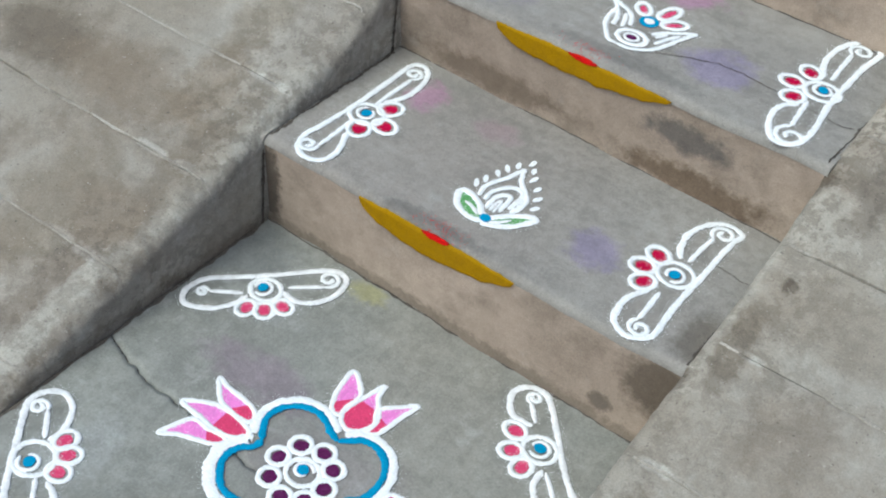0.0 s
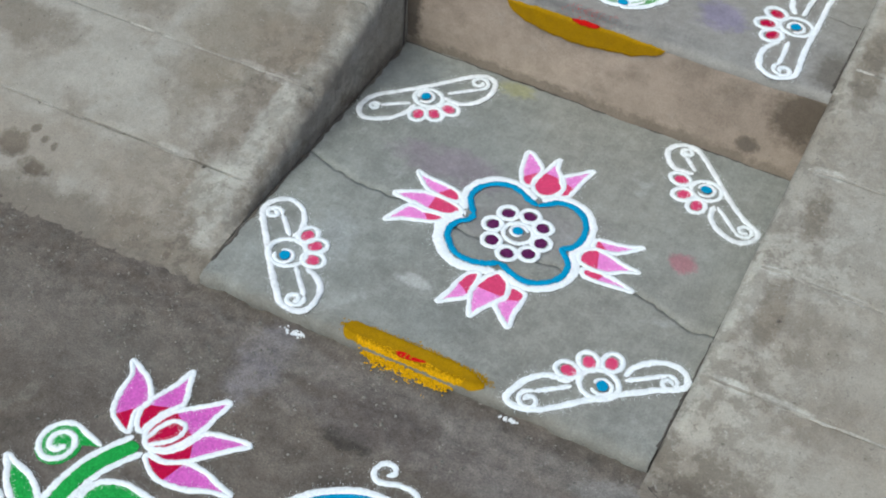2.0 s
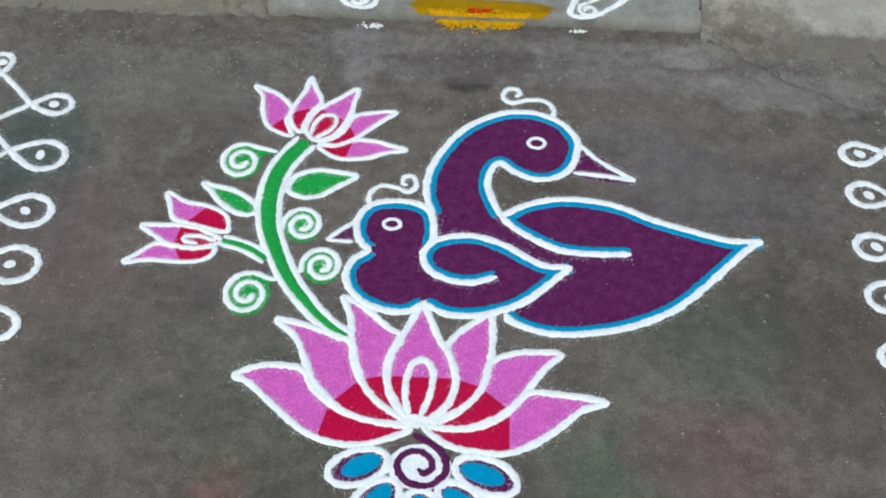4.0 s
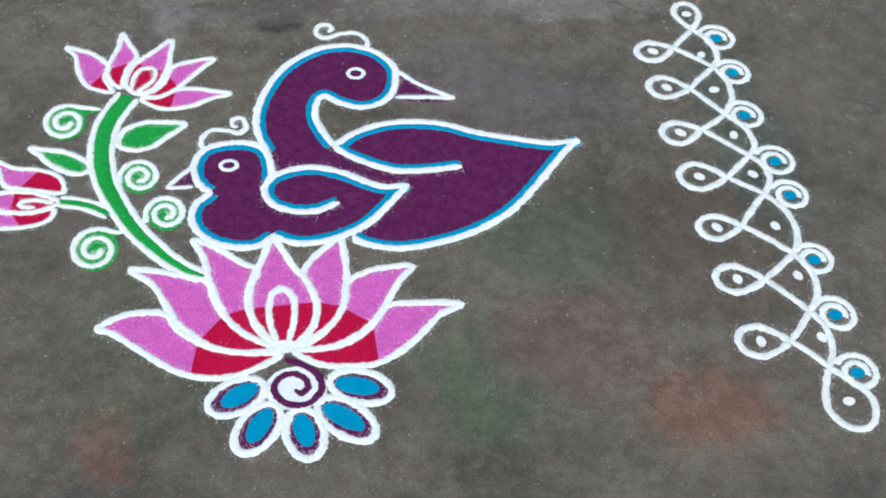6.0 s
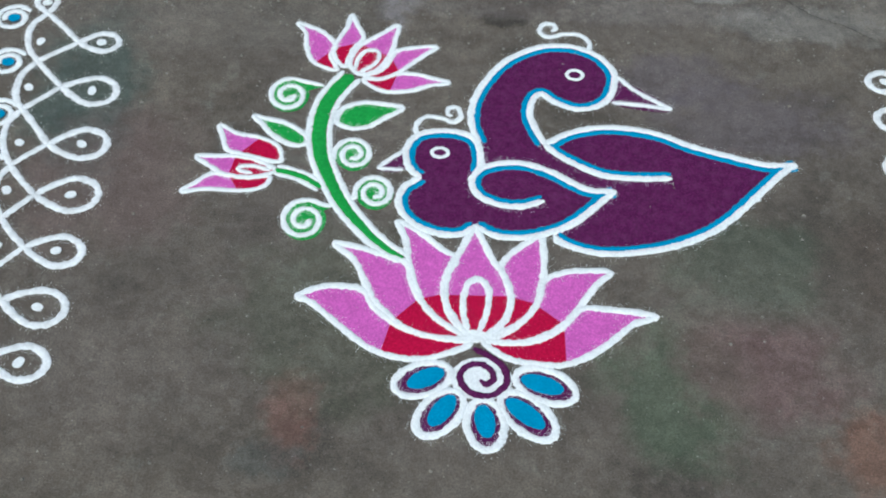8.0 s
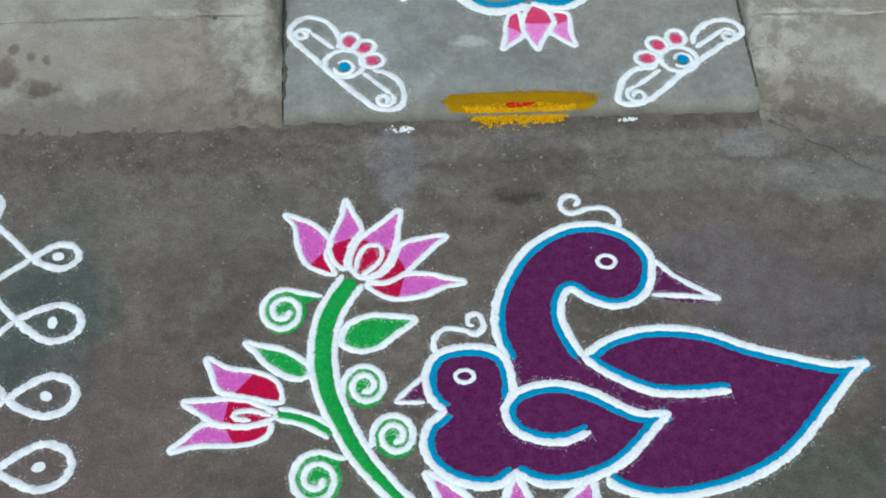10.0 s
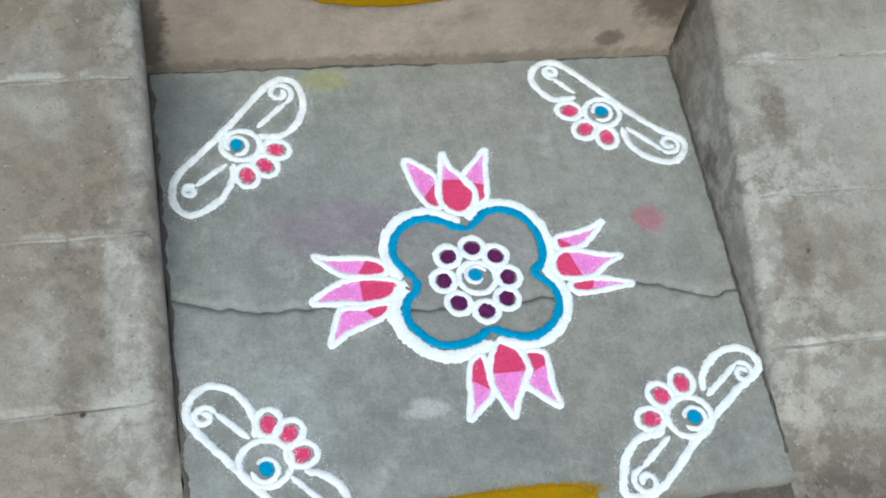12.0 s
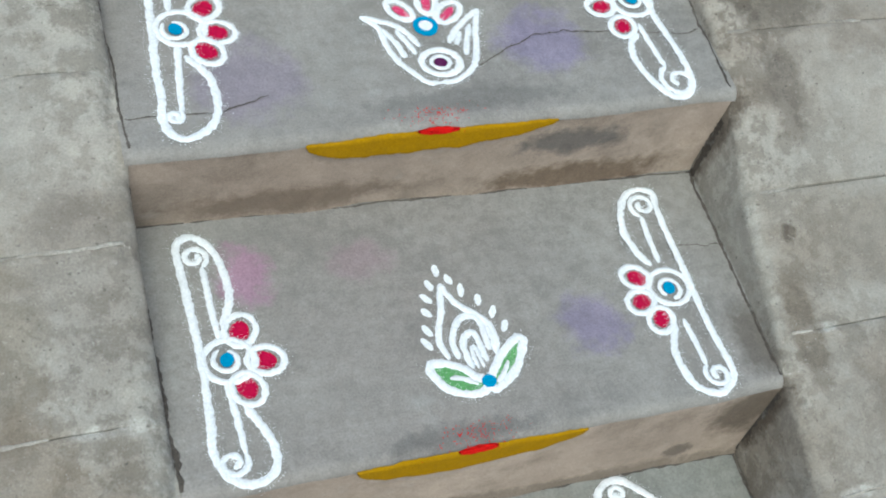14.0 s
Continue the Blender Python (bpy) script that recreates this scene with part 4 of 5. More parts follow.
# -- two small lotuses on the vine --
for base, cut, shapes, bud in (
    ((-26.9, -58.2), 6.4, (
        [(-36.5, -47.5), (-33.8, -48.6), (-31.8, -50), (-30.4, -52.4), (-31, -54.6), (-29.9, -57.5), (-31.8, -57.1), (-33.7, -55.7), (-34.7, -52.8), (-35.2, -49.5)],
        [(-13.1, -59.6), (-15.8, -60.3), (-18.7, -61.5), (-22, -61.9), (-24.3, -61), (-25.7, -59.4), (-23.3, -59.4), (-20.9, -58.1), (-18, -58), (-15.7, -58.7)],
        [(-15, -51.9), (-16.9, -53.9), (-18.9, -56), (-20.9, -58), (-23.3, -59.2), (-25.7, -58.7), (-23.8, -57.9), (-22.3, -56.1), (-21.2, -53.3), (-18.7, -52.3)],
        [(-28.3, -45.2), (-27.4, -47.3), (-26.2, -50.3), (-27.5, -52.6), (-28.2, -54.8), (-28.5, -56.7), (-29.7, -56), (-30.6, -53.7), (-30.1, -51.1), (-28.9, -48.2)],
        [(-21, -47.3), (-21.3, -50.3), (-21.7, -52.9), (-22.7, -55.4), (-24.2, -57.6), (-26.4, -58.3), (-27.8, -56.7), (-27.8, -54.8), (-26.5, -52), (-24, -49.8)],),
     [(-27.1, -57.4), (-26.8, -55.2), (-25.6, -53.3), (-23.9, -53.4), (-23.7, -55.1), (-24.7, -56.6), (-26.4, -57.9)]),
    ((-36.6, -77.7), 6.9, (
        [(-45.8, -69.6), (-43.1, -71.2), (-40, -71.8), (-37.2, -73.4), (-36.5, -75.9), (-37.2, -76.4), (-39.9, -75.7), (-42.5, -75), (-44.3, -74.3), (-45.1, -72.1)],
        [(-49.6, -82.3), (-47.9, -80.6), (-45.9, -78.9), (-43.7, -79.1), (-41.1, -79.5), (-38, -79.1), (-38.2, -80.7), (-40.1, -81.7), (-42.7, -81.9), (-46.2, -81.7)],
        [(-48.4, -75.8), (-46, -75.6), (-43.4, -75.5), (-40.7, -75.9), (-38.1, -77.2), (-37.2, -78.1), (-38.9, -79), (-41.5, -79.4), (-44.1, -79), (-45.9, -77.8)],),
     [(-37.8, -78.1), (-40.3, -77.3), (-42.2, -77.6), (-42, -78.3), (-40.2, -78.7)]),
):
    small = thing("lotus_drawing", "small pink and crimson lotus in powder at a vine's end", "powder drawing", "rangoli on the street")
    for shape in shapes:
        lotus_petal(small, shape, base, 0.0, cut, width=0.0078)
    line_part("bud", small, [smooth_path(bud)], 0.0072, 0.0026)

# -- two curved purple figures above the lotus --
WHITE_W, BLUE_W = 0.0104, 0.0090


def edged(owner, points, side):
    """A white outline with a blue line along its inner side."""
    path = smooth_path(points)
    line_part("outline", owner, [path], WHITE_W, LINE + 0.0004)
    if side:
        line_part("edging", owner, [offset(path, side * 0.0088)], BLUE_W, BED, BLUE, label="blue powder line", grains=False, tall=0.0014)


big = thing("figure_drawing", "large purple curved figure edged in blue and white powder", "powder drawing", "rangoli on the street")
wing_top = [(36.7, -74.1), (32.4, -74.3), (27, -72.8), (21.7, -71), (17.6, -69), (13.2, -68), (8.6, -68), (4.5, -69.2), (1.4, -71.2), (0.8, -71.6)]
head_line = [(0.8, -71.6), (-0.7, -67.8), (-1.1, -64.9), (-0.4, -62.3), (0.8, -61.4), (2.5, -62.9), (5.2, -64.2), (8.1, -64), (10.7, -61.9), (11.8, -58.5), (11.7, -55.8), (9.7, -52.9), (6.9, -51.3), (4, -50.8), (0.3, -51.5), (-4.2, -54.4), (-7.5, -58.9), (-9.4, -63.6), (-9.7, -68), (-8.6, -71.9)]
belly = [(1.4, -88.3), (2.3, -89.4), (5.2, -90.7), (8.3, -91.2), (12.5, -90.8), (17.5, -89.6), (22.2, -87.4), (25.4, -85.1), (29.7, -80.8), (34.2, -76), (36.7, -74.1)]
overlap = [(-8.5, -75), (-8.6, -76.4), (-5.7, -75.5), (-2.4, -75.4), (1.3, -76.7), (4.3, -78.7), (6.8, -80), (10.1, -80.2), (6.8, -83.9), (3.8, -86.3)]
fill_part("body", big, [smooth_path(wing_top + head_line[1:] + overlap + belly[:-1], True)], BED, PURPLE)
for line in (wing_top, head_line, belly, [(0.8, -71.6), (2.8, -73.7), (6.3, -76), (9.4, -77.3), (13.8, -77.6), (18.5, -77.4)]):
    edged(big, line, 1)
fill_part("point", big, [smooth_path([(12.1, -57), (20, -63.8), (11.1, -62.7), (12.1, -57)])], BED, PURPLE)
line_part("point_rim", big, [smooth_path([(12.1, -57), (15.1, -60.3), (20, -63.8)]), smooth_path([(11.1, -62.7), (15.7, -63.1), (20, -63.8)])], 0.0080, LINE)
line_part("ring", big, [circle(5.9, -57.2, 1.2, 1.0)], 0.0058, 0.0028, closed=True, grains=False)
line_part("crest", big, [smooth_path([(8.4, -51.8), (8.6, -50), (7.3, -48.3), (4.9, -48.1), (2.4, -48.9), (1, -47.9), (1.5, -46.1), (3.1, -45.9), (3.5, -47), (2.7, -47.6)])], 0.0082, LINE)

little = thing("figure_drawing", "small purple curved figure edged in blue and white powder", "powder drawing", "rangoli on the street")
crown = [(-8.8, -77.4), (-8.4, -75), (-8.9, -71.6), (-10.5, -70.1), (-13.2, -69.5), (-16.6, -70), (-18.6, -72), (-19, -75), (-18.1, -77.4), (-16.8, -78.4)]
breast = [(-16.8, -78.4), (-19, -80.3), (-19.8, -82.8), (-19, -85.4), (-16.8, -87.5), (-13.8, -88.6), (-11.2, -88.5), (-9.2, -87.1)]
keel = [(-9.2, -87.1), (-6.5, -88.6), (-2.9, -88.8), (0.4, -88), (3.8, -86.3), (6.2, -84.2), (8.8, -81.5), (10.4, -80.1)]
wing = [(10.4, -80.1), (6.8, -80), (4.3, -78.7), (1.3, -76.7), (-2.4, -75.4), (-5.7, -75.5), (-8.5, -76.7), (-9.7, -79), (-8.7, -81.6), (-5.9, -83.1), (-2.8, -83.3), (0.3, -82.2)]
fill_part("body", little, [smooth_path(crown + breast[1:] + keel[1:] + wing[1:7], True)], BED + 0.0003, PURPLE)
for line in (crown, breast, keel, wing):
    edged(little, line, 1)
fill_part("point", little, [smooth_path([(-19.3, -73.5), (-23, -77), (-19.3, -77.2), (-19.3, -73.5)])], BED, PURPLE)
line_part("point_rim", little, [smooth_path([(-19.3, -73.5), (-21.5, -75.5), (-23, -77)]), smooth_path([(-19.3, -77.2), (-23, -77)])], 0.0068, LINE)
line_part("ring", little, [circle(-14.2, -73.8, 1.15, 0.9)], 0.0058, 0.0028, closed=True, grains=False)
line_part("crest", little, [smooth_path([(-17.7, -70.4), (-17.6, -68.2), (-16.1, -66.7), (-13.9, -67), (-12.2, -67.7), (-11.2, -66.4), (-11.7, -64.8), (-13, -64.9), (-13.1, -66.2), (-12.4, -66.4)])], 0.0078, LINE)


# -- the two looped chains, one along each side of the street drawing --
def chain(knots, loops, mids, beads, eyes, ends, seed):
    """knots: where each side loop crosses; loops: its bead; mids: the crossings of the next row; ends: beads of the last loops."""
    random.seed(seed)
    owner = thing("chain_drawing", "white looped chain with blue-eyed spirals, in powder on the street", "powder drawing", "looped chains")

    def drop_loop(knot, bead):
        """A teardrop from its crossing round its bead."""
        c, d = Vector(knot), (Vector(bead) - Vector(knot)) * random.uniform(1.72, 1.84)
        n = Vector((-d.y, d.x)) * random.uniform(0.95, 1.05)
        return [tuple(c + d * f + n * s) for f, s in ((0, 0), (0.28, 0.20), (0.6, 0.33), (0.89, 0.23), (1.0, 0), (0.89, -0.23), (0.6, -0.33), (0.28, -0.20), (0, 0))]

    for k, (knot, bead) in enumerate(zip(knots, loops)):
        up, down = mids[k], mids[k + 1]
        line_part("loop", owner, [smooth_path(drop_loop(knot, bead))], 0.0104, LINE, WHITE_THIN)
        for end in (up, down):
            line_part("diagonal", owner, [smooth_path([knot, tuple((Vector(knot) + Vector(end)) / 2 + Vector((random.uniform(-0.2, 0.2), random.uniform(-0.2, 0.2)))), end])], 0.0092, LINE + 0.0002, WHITE_THIN)
        half = (Vector(up) + Vector(down)) / 2
        out = (half - Vector(knot)) * 0.34
        span = Vector(down) - Vector(up)
        line_part("arc", owner, [smooth_path([up, tuple(half + out - span * 0.22), tuple(half + out * 1.15 + span * 0.08), tuple(half + out * 0.8 + span * 0.3), down])], 0.0100, LINE, WHITE_THIN)
        for px, py in (bead, beads[k]):
            fill_part("dot", owner, [circle(px, py, random.uniform(0.72, 0.92), 0.62, random.uniform(0, 3))], 0.0026, WHITE)
    for knot, bead in zip((mids[0], mids[-1]), ends):
        line_part("loop", owner, [smooth_path(drop_loop(knot, bead))], 0.0100, LINE, WHITE_THIN)
        fill_part("dot", owner, [circle(*bead, 0.8, 0.62)], 0.0026, WHITE)
    for mid, (px, py) in zip(mids, eyes):
        way = 1 if px > mid[0] else -1
        coil = line_part("spiral", owner, [spiral(px + 0.2 * way, py + 0.15, random.uniform(2.8, 3.1), 1.15, 2.6 if way > 0 else 0.55, -1.5 * way, 1.0)], 0.0085, LINE)
        fill_part("eye", coil, [circle(px, py, 0.95, 0.8)], 0.0044, BLUE, "blue powder dot")


chain([(56.7, -56.1), (56.7, -65.3), (55.8, -73.9), (56.7, -83.6), (55.9, -92.6), (56, -102.1), (56, -112.3)],
      [(53.2, -56.6), (53.1, -64.7), (52.4, -74.2), (52.6, -83), (52.2, -92.5), (52.2, -101.6), (52, -111.8)],
      [(61.1, -52.2), (61.9, -61), (60.5, -71.1), (61.4, -79.8), (61.1, -87.2), (61.6, -98.3), (60.3, -107.9), (59.6, -116.8)],
      [(60.8, -58.1), (60.4, -65.9), (60.4, -75.5), (60.7, -83.4), (60.7, -93.2), (60.8, -102), (60.4, -112.2)],
      [(64.4, -54.8), (64.5, -62.7), (63.3, -71.9), (64.8, -81.5), (64.7, -88.1), (64, -99.8), (63.5, -109.1), (63, -118.2)],
      [(61.3, -48.5), (60.3, -122)], 3)
chain([(-69.1, -53.4), (-69.9, -62.9), (-69.5, -74.4), (-69.4, -83.7), (-68.8, -92.7), (-69.8, -101.3), (-69.7, -110)],
      [(-65.8, -53.2), (-65.3, -63.5), (-64.8, -74.1), (-64.5, -83.5), (-64.5, -93.2), (-65, -102.3), (-65.5, -110.6)],
      [(-75.1, -47), (-74.5, -57.7), (-74.6, -67.7), (-73.8, -78.5), (-72.9, -87.9), (-73.1, -97.3), (-72.9, -106.5), (-72.8, -115.1)],
      [(-74.9, -53.4), (-74.6, -63.2), (-73.5, -74.2), (-73.3, -83), (-72.6, -92.6), (-72.6, -101.9), (-72.5, -110.5)],
      [(-80, -48.5), (-78.7, -58.2), (-77.6, -68.9), (-77.3, -79.2), (-76.5, -88.9), (-76.3, -98.5), (-76, -107.4), (-75.7, -115.7)],
      [(-75.7, -44.6), (-72.3, -119.5)], 5)
random.seed(11)

# -- the flower in the middle of the landing --
flower = thing("flower_drawing", "four-lobed blue and white flower with lotus tips, powder on the landing", "powder drawing", "rangoli on the steps")
Z1 = LAND_Z
for lobe in (
    [(0.7, 6.5), (-1, 7.1), (-2.5, 8), (-4.7, 8.7), (-7.1, 8), (-8.9, 6.1), (-9.4, 3.6), (-8.5, 1.7), (-7.3, 0.1)],
    [(-7.3, 0.1), (-7.4, -1.4), (-8.8, -2.9), (-9.2, -4.9), (-8.3, -7), (-6.2, -9), (-3.7, -9.4), (-1.4, -8.8), (0.5, -7.6)],
    [(0.5, -7.6), (2.6, -8.6), (5.2, -9.3), (7.6, -8.4), (9.5, -6.2), (9.8, -3.6), (8.6, -1.6), (7.3, -0.4)],
    [(7.3, -0.4), (8.9, 0.8), (9.5, 3.6), (8.9, 6.2), (7.4, 8.2), (5.2, 9.1), (3.3, 8.8), (1.9, 7.7), (0.7, 6.5)],
):
    path = smooth_path(lobe)
    line_part("lobe_edging", flower, [path], 0.0105, Z1 + LINE + 0.0009, BLUE, label="blue powder line", grains=False, tall=0.0016)
    broad = 1.28 if lobe[0][0] < -4 else 1.0
    line_part("lobe", flower, [offset(path, -0.0112 * broad)[4:-4]], 0.0132 * broad, Z1 + LINE)
MIDDLE = Vector((0.4, -0.5))
for x, y in [(0.6, 3.7), (3.2, 2.3), (4.2, -0.8), (3.4, -3.7), (0.6, -5.1), (-2.5, -3.7), (-3.7, -0.5), (-2.6, 2.8)]:
    turn = math.atan2(y - MIDDLE.y, x - MIDDLE.x)
    bead = fill_part("bead", flower, [circle(x, y, 0.95, 1.1, turn)], Z1 + BED, PURPLE, "dark purple powder bead")
    line_part("rim", bead, [circle(x + 0.15 * math.cos(turn), y + 0.15 * math.sin(turn), 1.45, 1.5, turn)], 0.0082, Z1 + LINE, closed=True, grains=False)
line_part("ring", flower, [circle(MIDDLE.x, MIDDLE.y, 2.3, 2.2)], 0.0075, Z1 + LINE, closed=True, grains=False)
line_part("coil", flower, [spiral(0.2, -0.2, 1.5, 0.75, 0.3, 0.9)], 0.0058, Z1 + LINE, WHITE_THIN, grains=False)
fill_part("eye", flower, [circle(0.2, -0.2, 0.85)], Z1 + 0.0036, BLUE, "blue powder dot")
for base, cuts, petals in (
    ((0.4, 8.4), (6.2, 5.9, 6.0), (
        [(-5.6, 17.9), (-5.4, 14.9), (-4.6, 12.2), (-3.5, 10.4), (-2.1, 10.3), (-2.2, 12.3), (-1.9, 14.7), (-3.4, 16.6)],
        [(5.4, 18.7), (4.8, 15.6), (4.4, 12.6), (3.9, 10.8), (2.6, 10.3), (2.7, 12.1), (1.5, 14.5), (3.3, 16.6)],
        [(-0.4, 18.6), (0.1, 16.4), (1.9, 14.2), (2.7, 12.1), (1.8, 9.8), (0, 9), (-1.7, 10.3), (-2, 12.3), (-1.3, 15.3)],)),
    ((-8.9, -1), (6.2, 5.6, 5.4), (
        [(-19.2, 4.6), (-17.1, 4.1), (-14, 3.9), (-11.4, 3.2), (-10.5, 1.8), (-11.3, 1.1), (-13.9, 1.1), (-16.1, 1.6), (-17.9, 3.1)],
        [(-18.7, -7.8), (-18, -5.3), (-16.9, -3.1), (-14.5, -3.1), (-11.8, -2.8), (-10.8, -3.2), (-12.1, -4.7), (-14.4, -5.6), (-16.6, -6.4)],
        [(-20.2, -1.8), (-17.6, 0.1), (-15.3, 0.9), (-12.2, 0.8), (-9.6, 0.1), (-9.4, -1), (-10.9, -2.2), (-13.6, -2.6), (-16.6, -2.3)],)),
    ((9.7, -0.9), (5.4, 5.6, 4.2), (
        [(18.4, 6.1), (16.5, 4), (14.8, 2.7), (12.3, 2.3), (11.4, 2.9), (11.8, 4.3), (14.3, 4.7), (16.3, 5.2)],
        [(19.9, -3.4), (17.3, -2.5), (15.5, -2.1), (13.1, -2.2), (11.9, -2.6), (12.3, -3.8), (14.1, -4.1), (17, -3.8)],
        [(19.5, 0.8), (17.4, -0.3), (15.1, -1.8), (12.3, -1.9), (10.6, -1.2), (10.5, 0.7), (12, 2.2), (14.1, 2.1), (16.8, 1.2)],)),
    ((1.9, -8.8), (7.6, 6.4, 5.3), (
        [(-4.3, -19), (-3.6, -16.3), (-3.4, -13.9), (-2.5, -11.5), (-1.2, -11.1), (-0.9, -13.1), (-0.8, -15.1), (-1.1, -16.5), (-2.9, -18)],
        [(6.7, -18.6), (6.4, -16.1), (6.5, -13.7), (6.4, -11.7), (4.8, -11.1), (3.8, -11.5), (4.1, -13.5), (3.2, -15.4), (4.8, -17.2)],
        [(1, -19.3), (-0.1, -17.1), (-0.9, -14.6), (-0.5, -12.2), (0.6, -10), (1.8, -9.6), (3.3, -10.9), (4, -13), (3, -15.4), (1.7, -17.7)],)),
):
    tip = thing("lotus_drawing", "small pink and rose lotus in powder on the landing", "powder drawing", "rangoli on the steps")
    for cut, petal in zip(cuts, petals):
        lotus_petal(tip, petal, base, Z1, cut, PALE_PINK, ROSE, 0.0080)


# -- scroll motifs in the corners of the landing and at the ends of the treads --
def scroll(z, label, seed, eye, ring, outline, stems, petals, stroke=0.0098, chalk=WHITE, rose=ROSE, round_by=2.45, bloom=1.0):
    """outline: one line from the ring round both ends and back; stems: from the ring to the curl at each end."""
    random.seed(seed)
    owner = thing("scroll_drawing", label, "powder drawing", "scroll motifs")
    line_part("outline", owner, [smooth_path(outline)], stroke, z + LINE, chalk)
    for (ax, ay), (bx, by), (cx, cy) in stems:
        line_part("stem", owner, [smooth_path([(ax, ay), ((ax + bx) / 2 + random.uniform(-0.1, 0.1), (ay + by) / 2), (bx, by)])], stroke * 0.8, z + LINE, chalk)
        r = max(0.8, math.hypot(bx - cx, by - cy))
        way = 1 if (bx - ax) * (cy - by) - (by - ay) * (cx - bx) > 0 else -1
        line_part("curl", owner, [spiral(cx, cy, r, r * 0.25, math.atan2(by - cy, bx - cx), 1.35 * way)], stroke * 0.72, z + LINE)
    line_part("ring", owner, [circle(*ring, round_by, round_by * 0.94)], stroke * 0.8, z + LINE, closed=True)
    line_part("coil", owner, [spiral(*eye, 1.55, 1.1, random.uniform(0, 6), 0.9)], stroke * 0.62, z + LINE, grains=False)
    fill_part("eye", owner, [circle(*eye, 0.9, 0.78, random.uniform(0, 3))], z + 0.0036, BLUE, "blue powder dot")
    for px, py in petals:
        turn = math.atan2(py - ring[1], px - ring[0])
        core = fill_part("petal", owner, [circle(px, py, 1.15 * bloom, 0.9 * bloom, turn + random.uniform(-0.2, 0.2))], z + BED, rose, "rose powder petal")
        line_part("rim", core, [circle(px + 0.2 * math.cos(turn), py + 0.2 * math.sin(turn), 1.7 * bloom, 1.42 * bloom, turn)], stroke * 0.78, z + LINE, closed=True)


CORNER = "white scroll with blue eye and rose petals, powder on the landing"
END = "white scroll with blue eye and rose petals, powder on a tread"
scroll(LAND_Z, CORNER, 21, (-26.7, 22.2), (-26.1, 22.1), [(-27.3, 19.2), (-27.6, 17.2), (-28.9, 14.6), (-31.1, 12.8), (-33.4, 12), (-35, 13.7), (-35.1, 15.9), (-34.3, 18.2), (-31.1, 21.4), (-26.8, 25.9), (-23.3, 30), (-21.2, 32), (-19.3, 32.5), (-17.8, 31.4), (-17.3, 28.8), (-18, 26), (-19.8, 23.8), (-21.8, 23.1), (-23.7, 23.5)],
       (((-28.2, 19.3), (-32.3, 16.3), (-33, 15.6)), ((-23.8, 24.7), (-19.7, 28.5), (-20.3, 30.2))), [(-21.9, 21.1), (-23.5, 18.8), (-25.8, 17.5)], chalk=WHITE_THIN)
scroll(LAND_Z, CORNER, 22, (22.9, 23.6), (23, 23.4), [(19.9, 26.3), (16.8, 26.2), (15.1, 27.8), (14.4, 30.3), (15.9, 32.3), (18.2, 32.6), (20, 31.3), (23.3, 27.5), (26.5, 23.6), (30.1, 20), (32.7, 18.3), (33.1, 16.6), (31.3, 14.6), (29, 14.7), (26.6, 16.1), (25.4, 18), (25.1, 20.6)],
       (((20, 27), (17.6, 29.7), (17.5, 30.9)), ((25.7, 20.6), (29.8, 16.4), (31, 17.4))), [(18.6, 24.1), (20, 20.9), (22.6, 19.4)], chalk=WHITE_THIN)
scroll(LAND_Z, CORNER, 23, (-27.9, -21.9), (-27.9, -21.2), [(-28.7, -18.1), (-28.5, -15.8), (-29.4, -13.6), (-30.9, -11.9), (-33, -11.2), (-35, -12.1), (-35.9, -14.1), (-35.2, -16.2), (-32.4, -19.8), (-29.2, -23.9), (-26.1, -27.6), (-23.7, -30.1), (-21.5, -30.6), (-20, -30), (-19.4, -27.9), (-20, -25.2), (-21.5, -23.5), (-23.8, -22.6)],
       (((-29.3, -18.1), (-32.7, -14.6), (-34, -14.9)), ((-25.3, -23.1), (-21.3, -27.5), (-22.3, -28.6))), [(-27.1, -16.7), (-25, -18.1), (-24, -20.7)], chalk=WHITE_THIN, round_by=2.9)
scroll(LAND_Z, CORNER, 24, (22.3, -22.1), (21.8, -22), [(24.4, -19), (25.1, -16.8), (27.1, -14.7), (29.5, -13.8), (31.4, -14.2), (32.6, -15.8), (31.9, -17.4), (29, -19.2), (25.2, -22.1), (21.4, -25.2), (18.3, -28.2), (15.5, -30.3), (13.2, -30.9), (11.5, -30.2), (11.8, -28.2), (12.9, -25.7), (15, -23.9), (18.2, -23.4)],
       (((24.7, -19.7), (29.6, -15.9), (30.2, -17.2)), ((18.6, -24.1), (14.4, -27.4), (14.4, -29.1))), [(22.1, -17.7), (19.2, -19), (17.2, -21.7)], round_by=2.75)
scroll(A_Z, END, 25, (-29.2, 49.3), (-29, 49.2), [(-28.9, 53.7), (-28, 55.3), (-27.2, 57.7), (-27.3, 61.2), (-27.9, 63.9), (-29.5, 66), (-31.1, 66.1), (-32, 64.9), (-32, 61.7), (-31.9, 56), (-31.9, 50), (-32.4, 42.4), (-32.8, 39), (-32.1, 36.2), (-30.3, 34.5), (-28.2, 34.5), (-26.7, 35.8), (-26.4, 38.2), (-27.1, 40.5), (-28.4, 43.3)],
       (((-29.5, 52), (-29.5, 61.9), (-30.2, 63.3)), ((-29.8, 46.7), (-29.5, 37.8), (-31, 37.1))), [(-27.1, 52.7), (-25.2, 48.6), (-27.7, 45.6)], rose=CRIMSON, round_by=2.85, bloom=1.22)
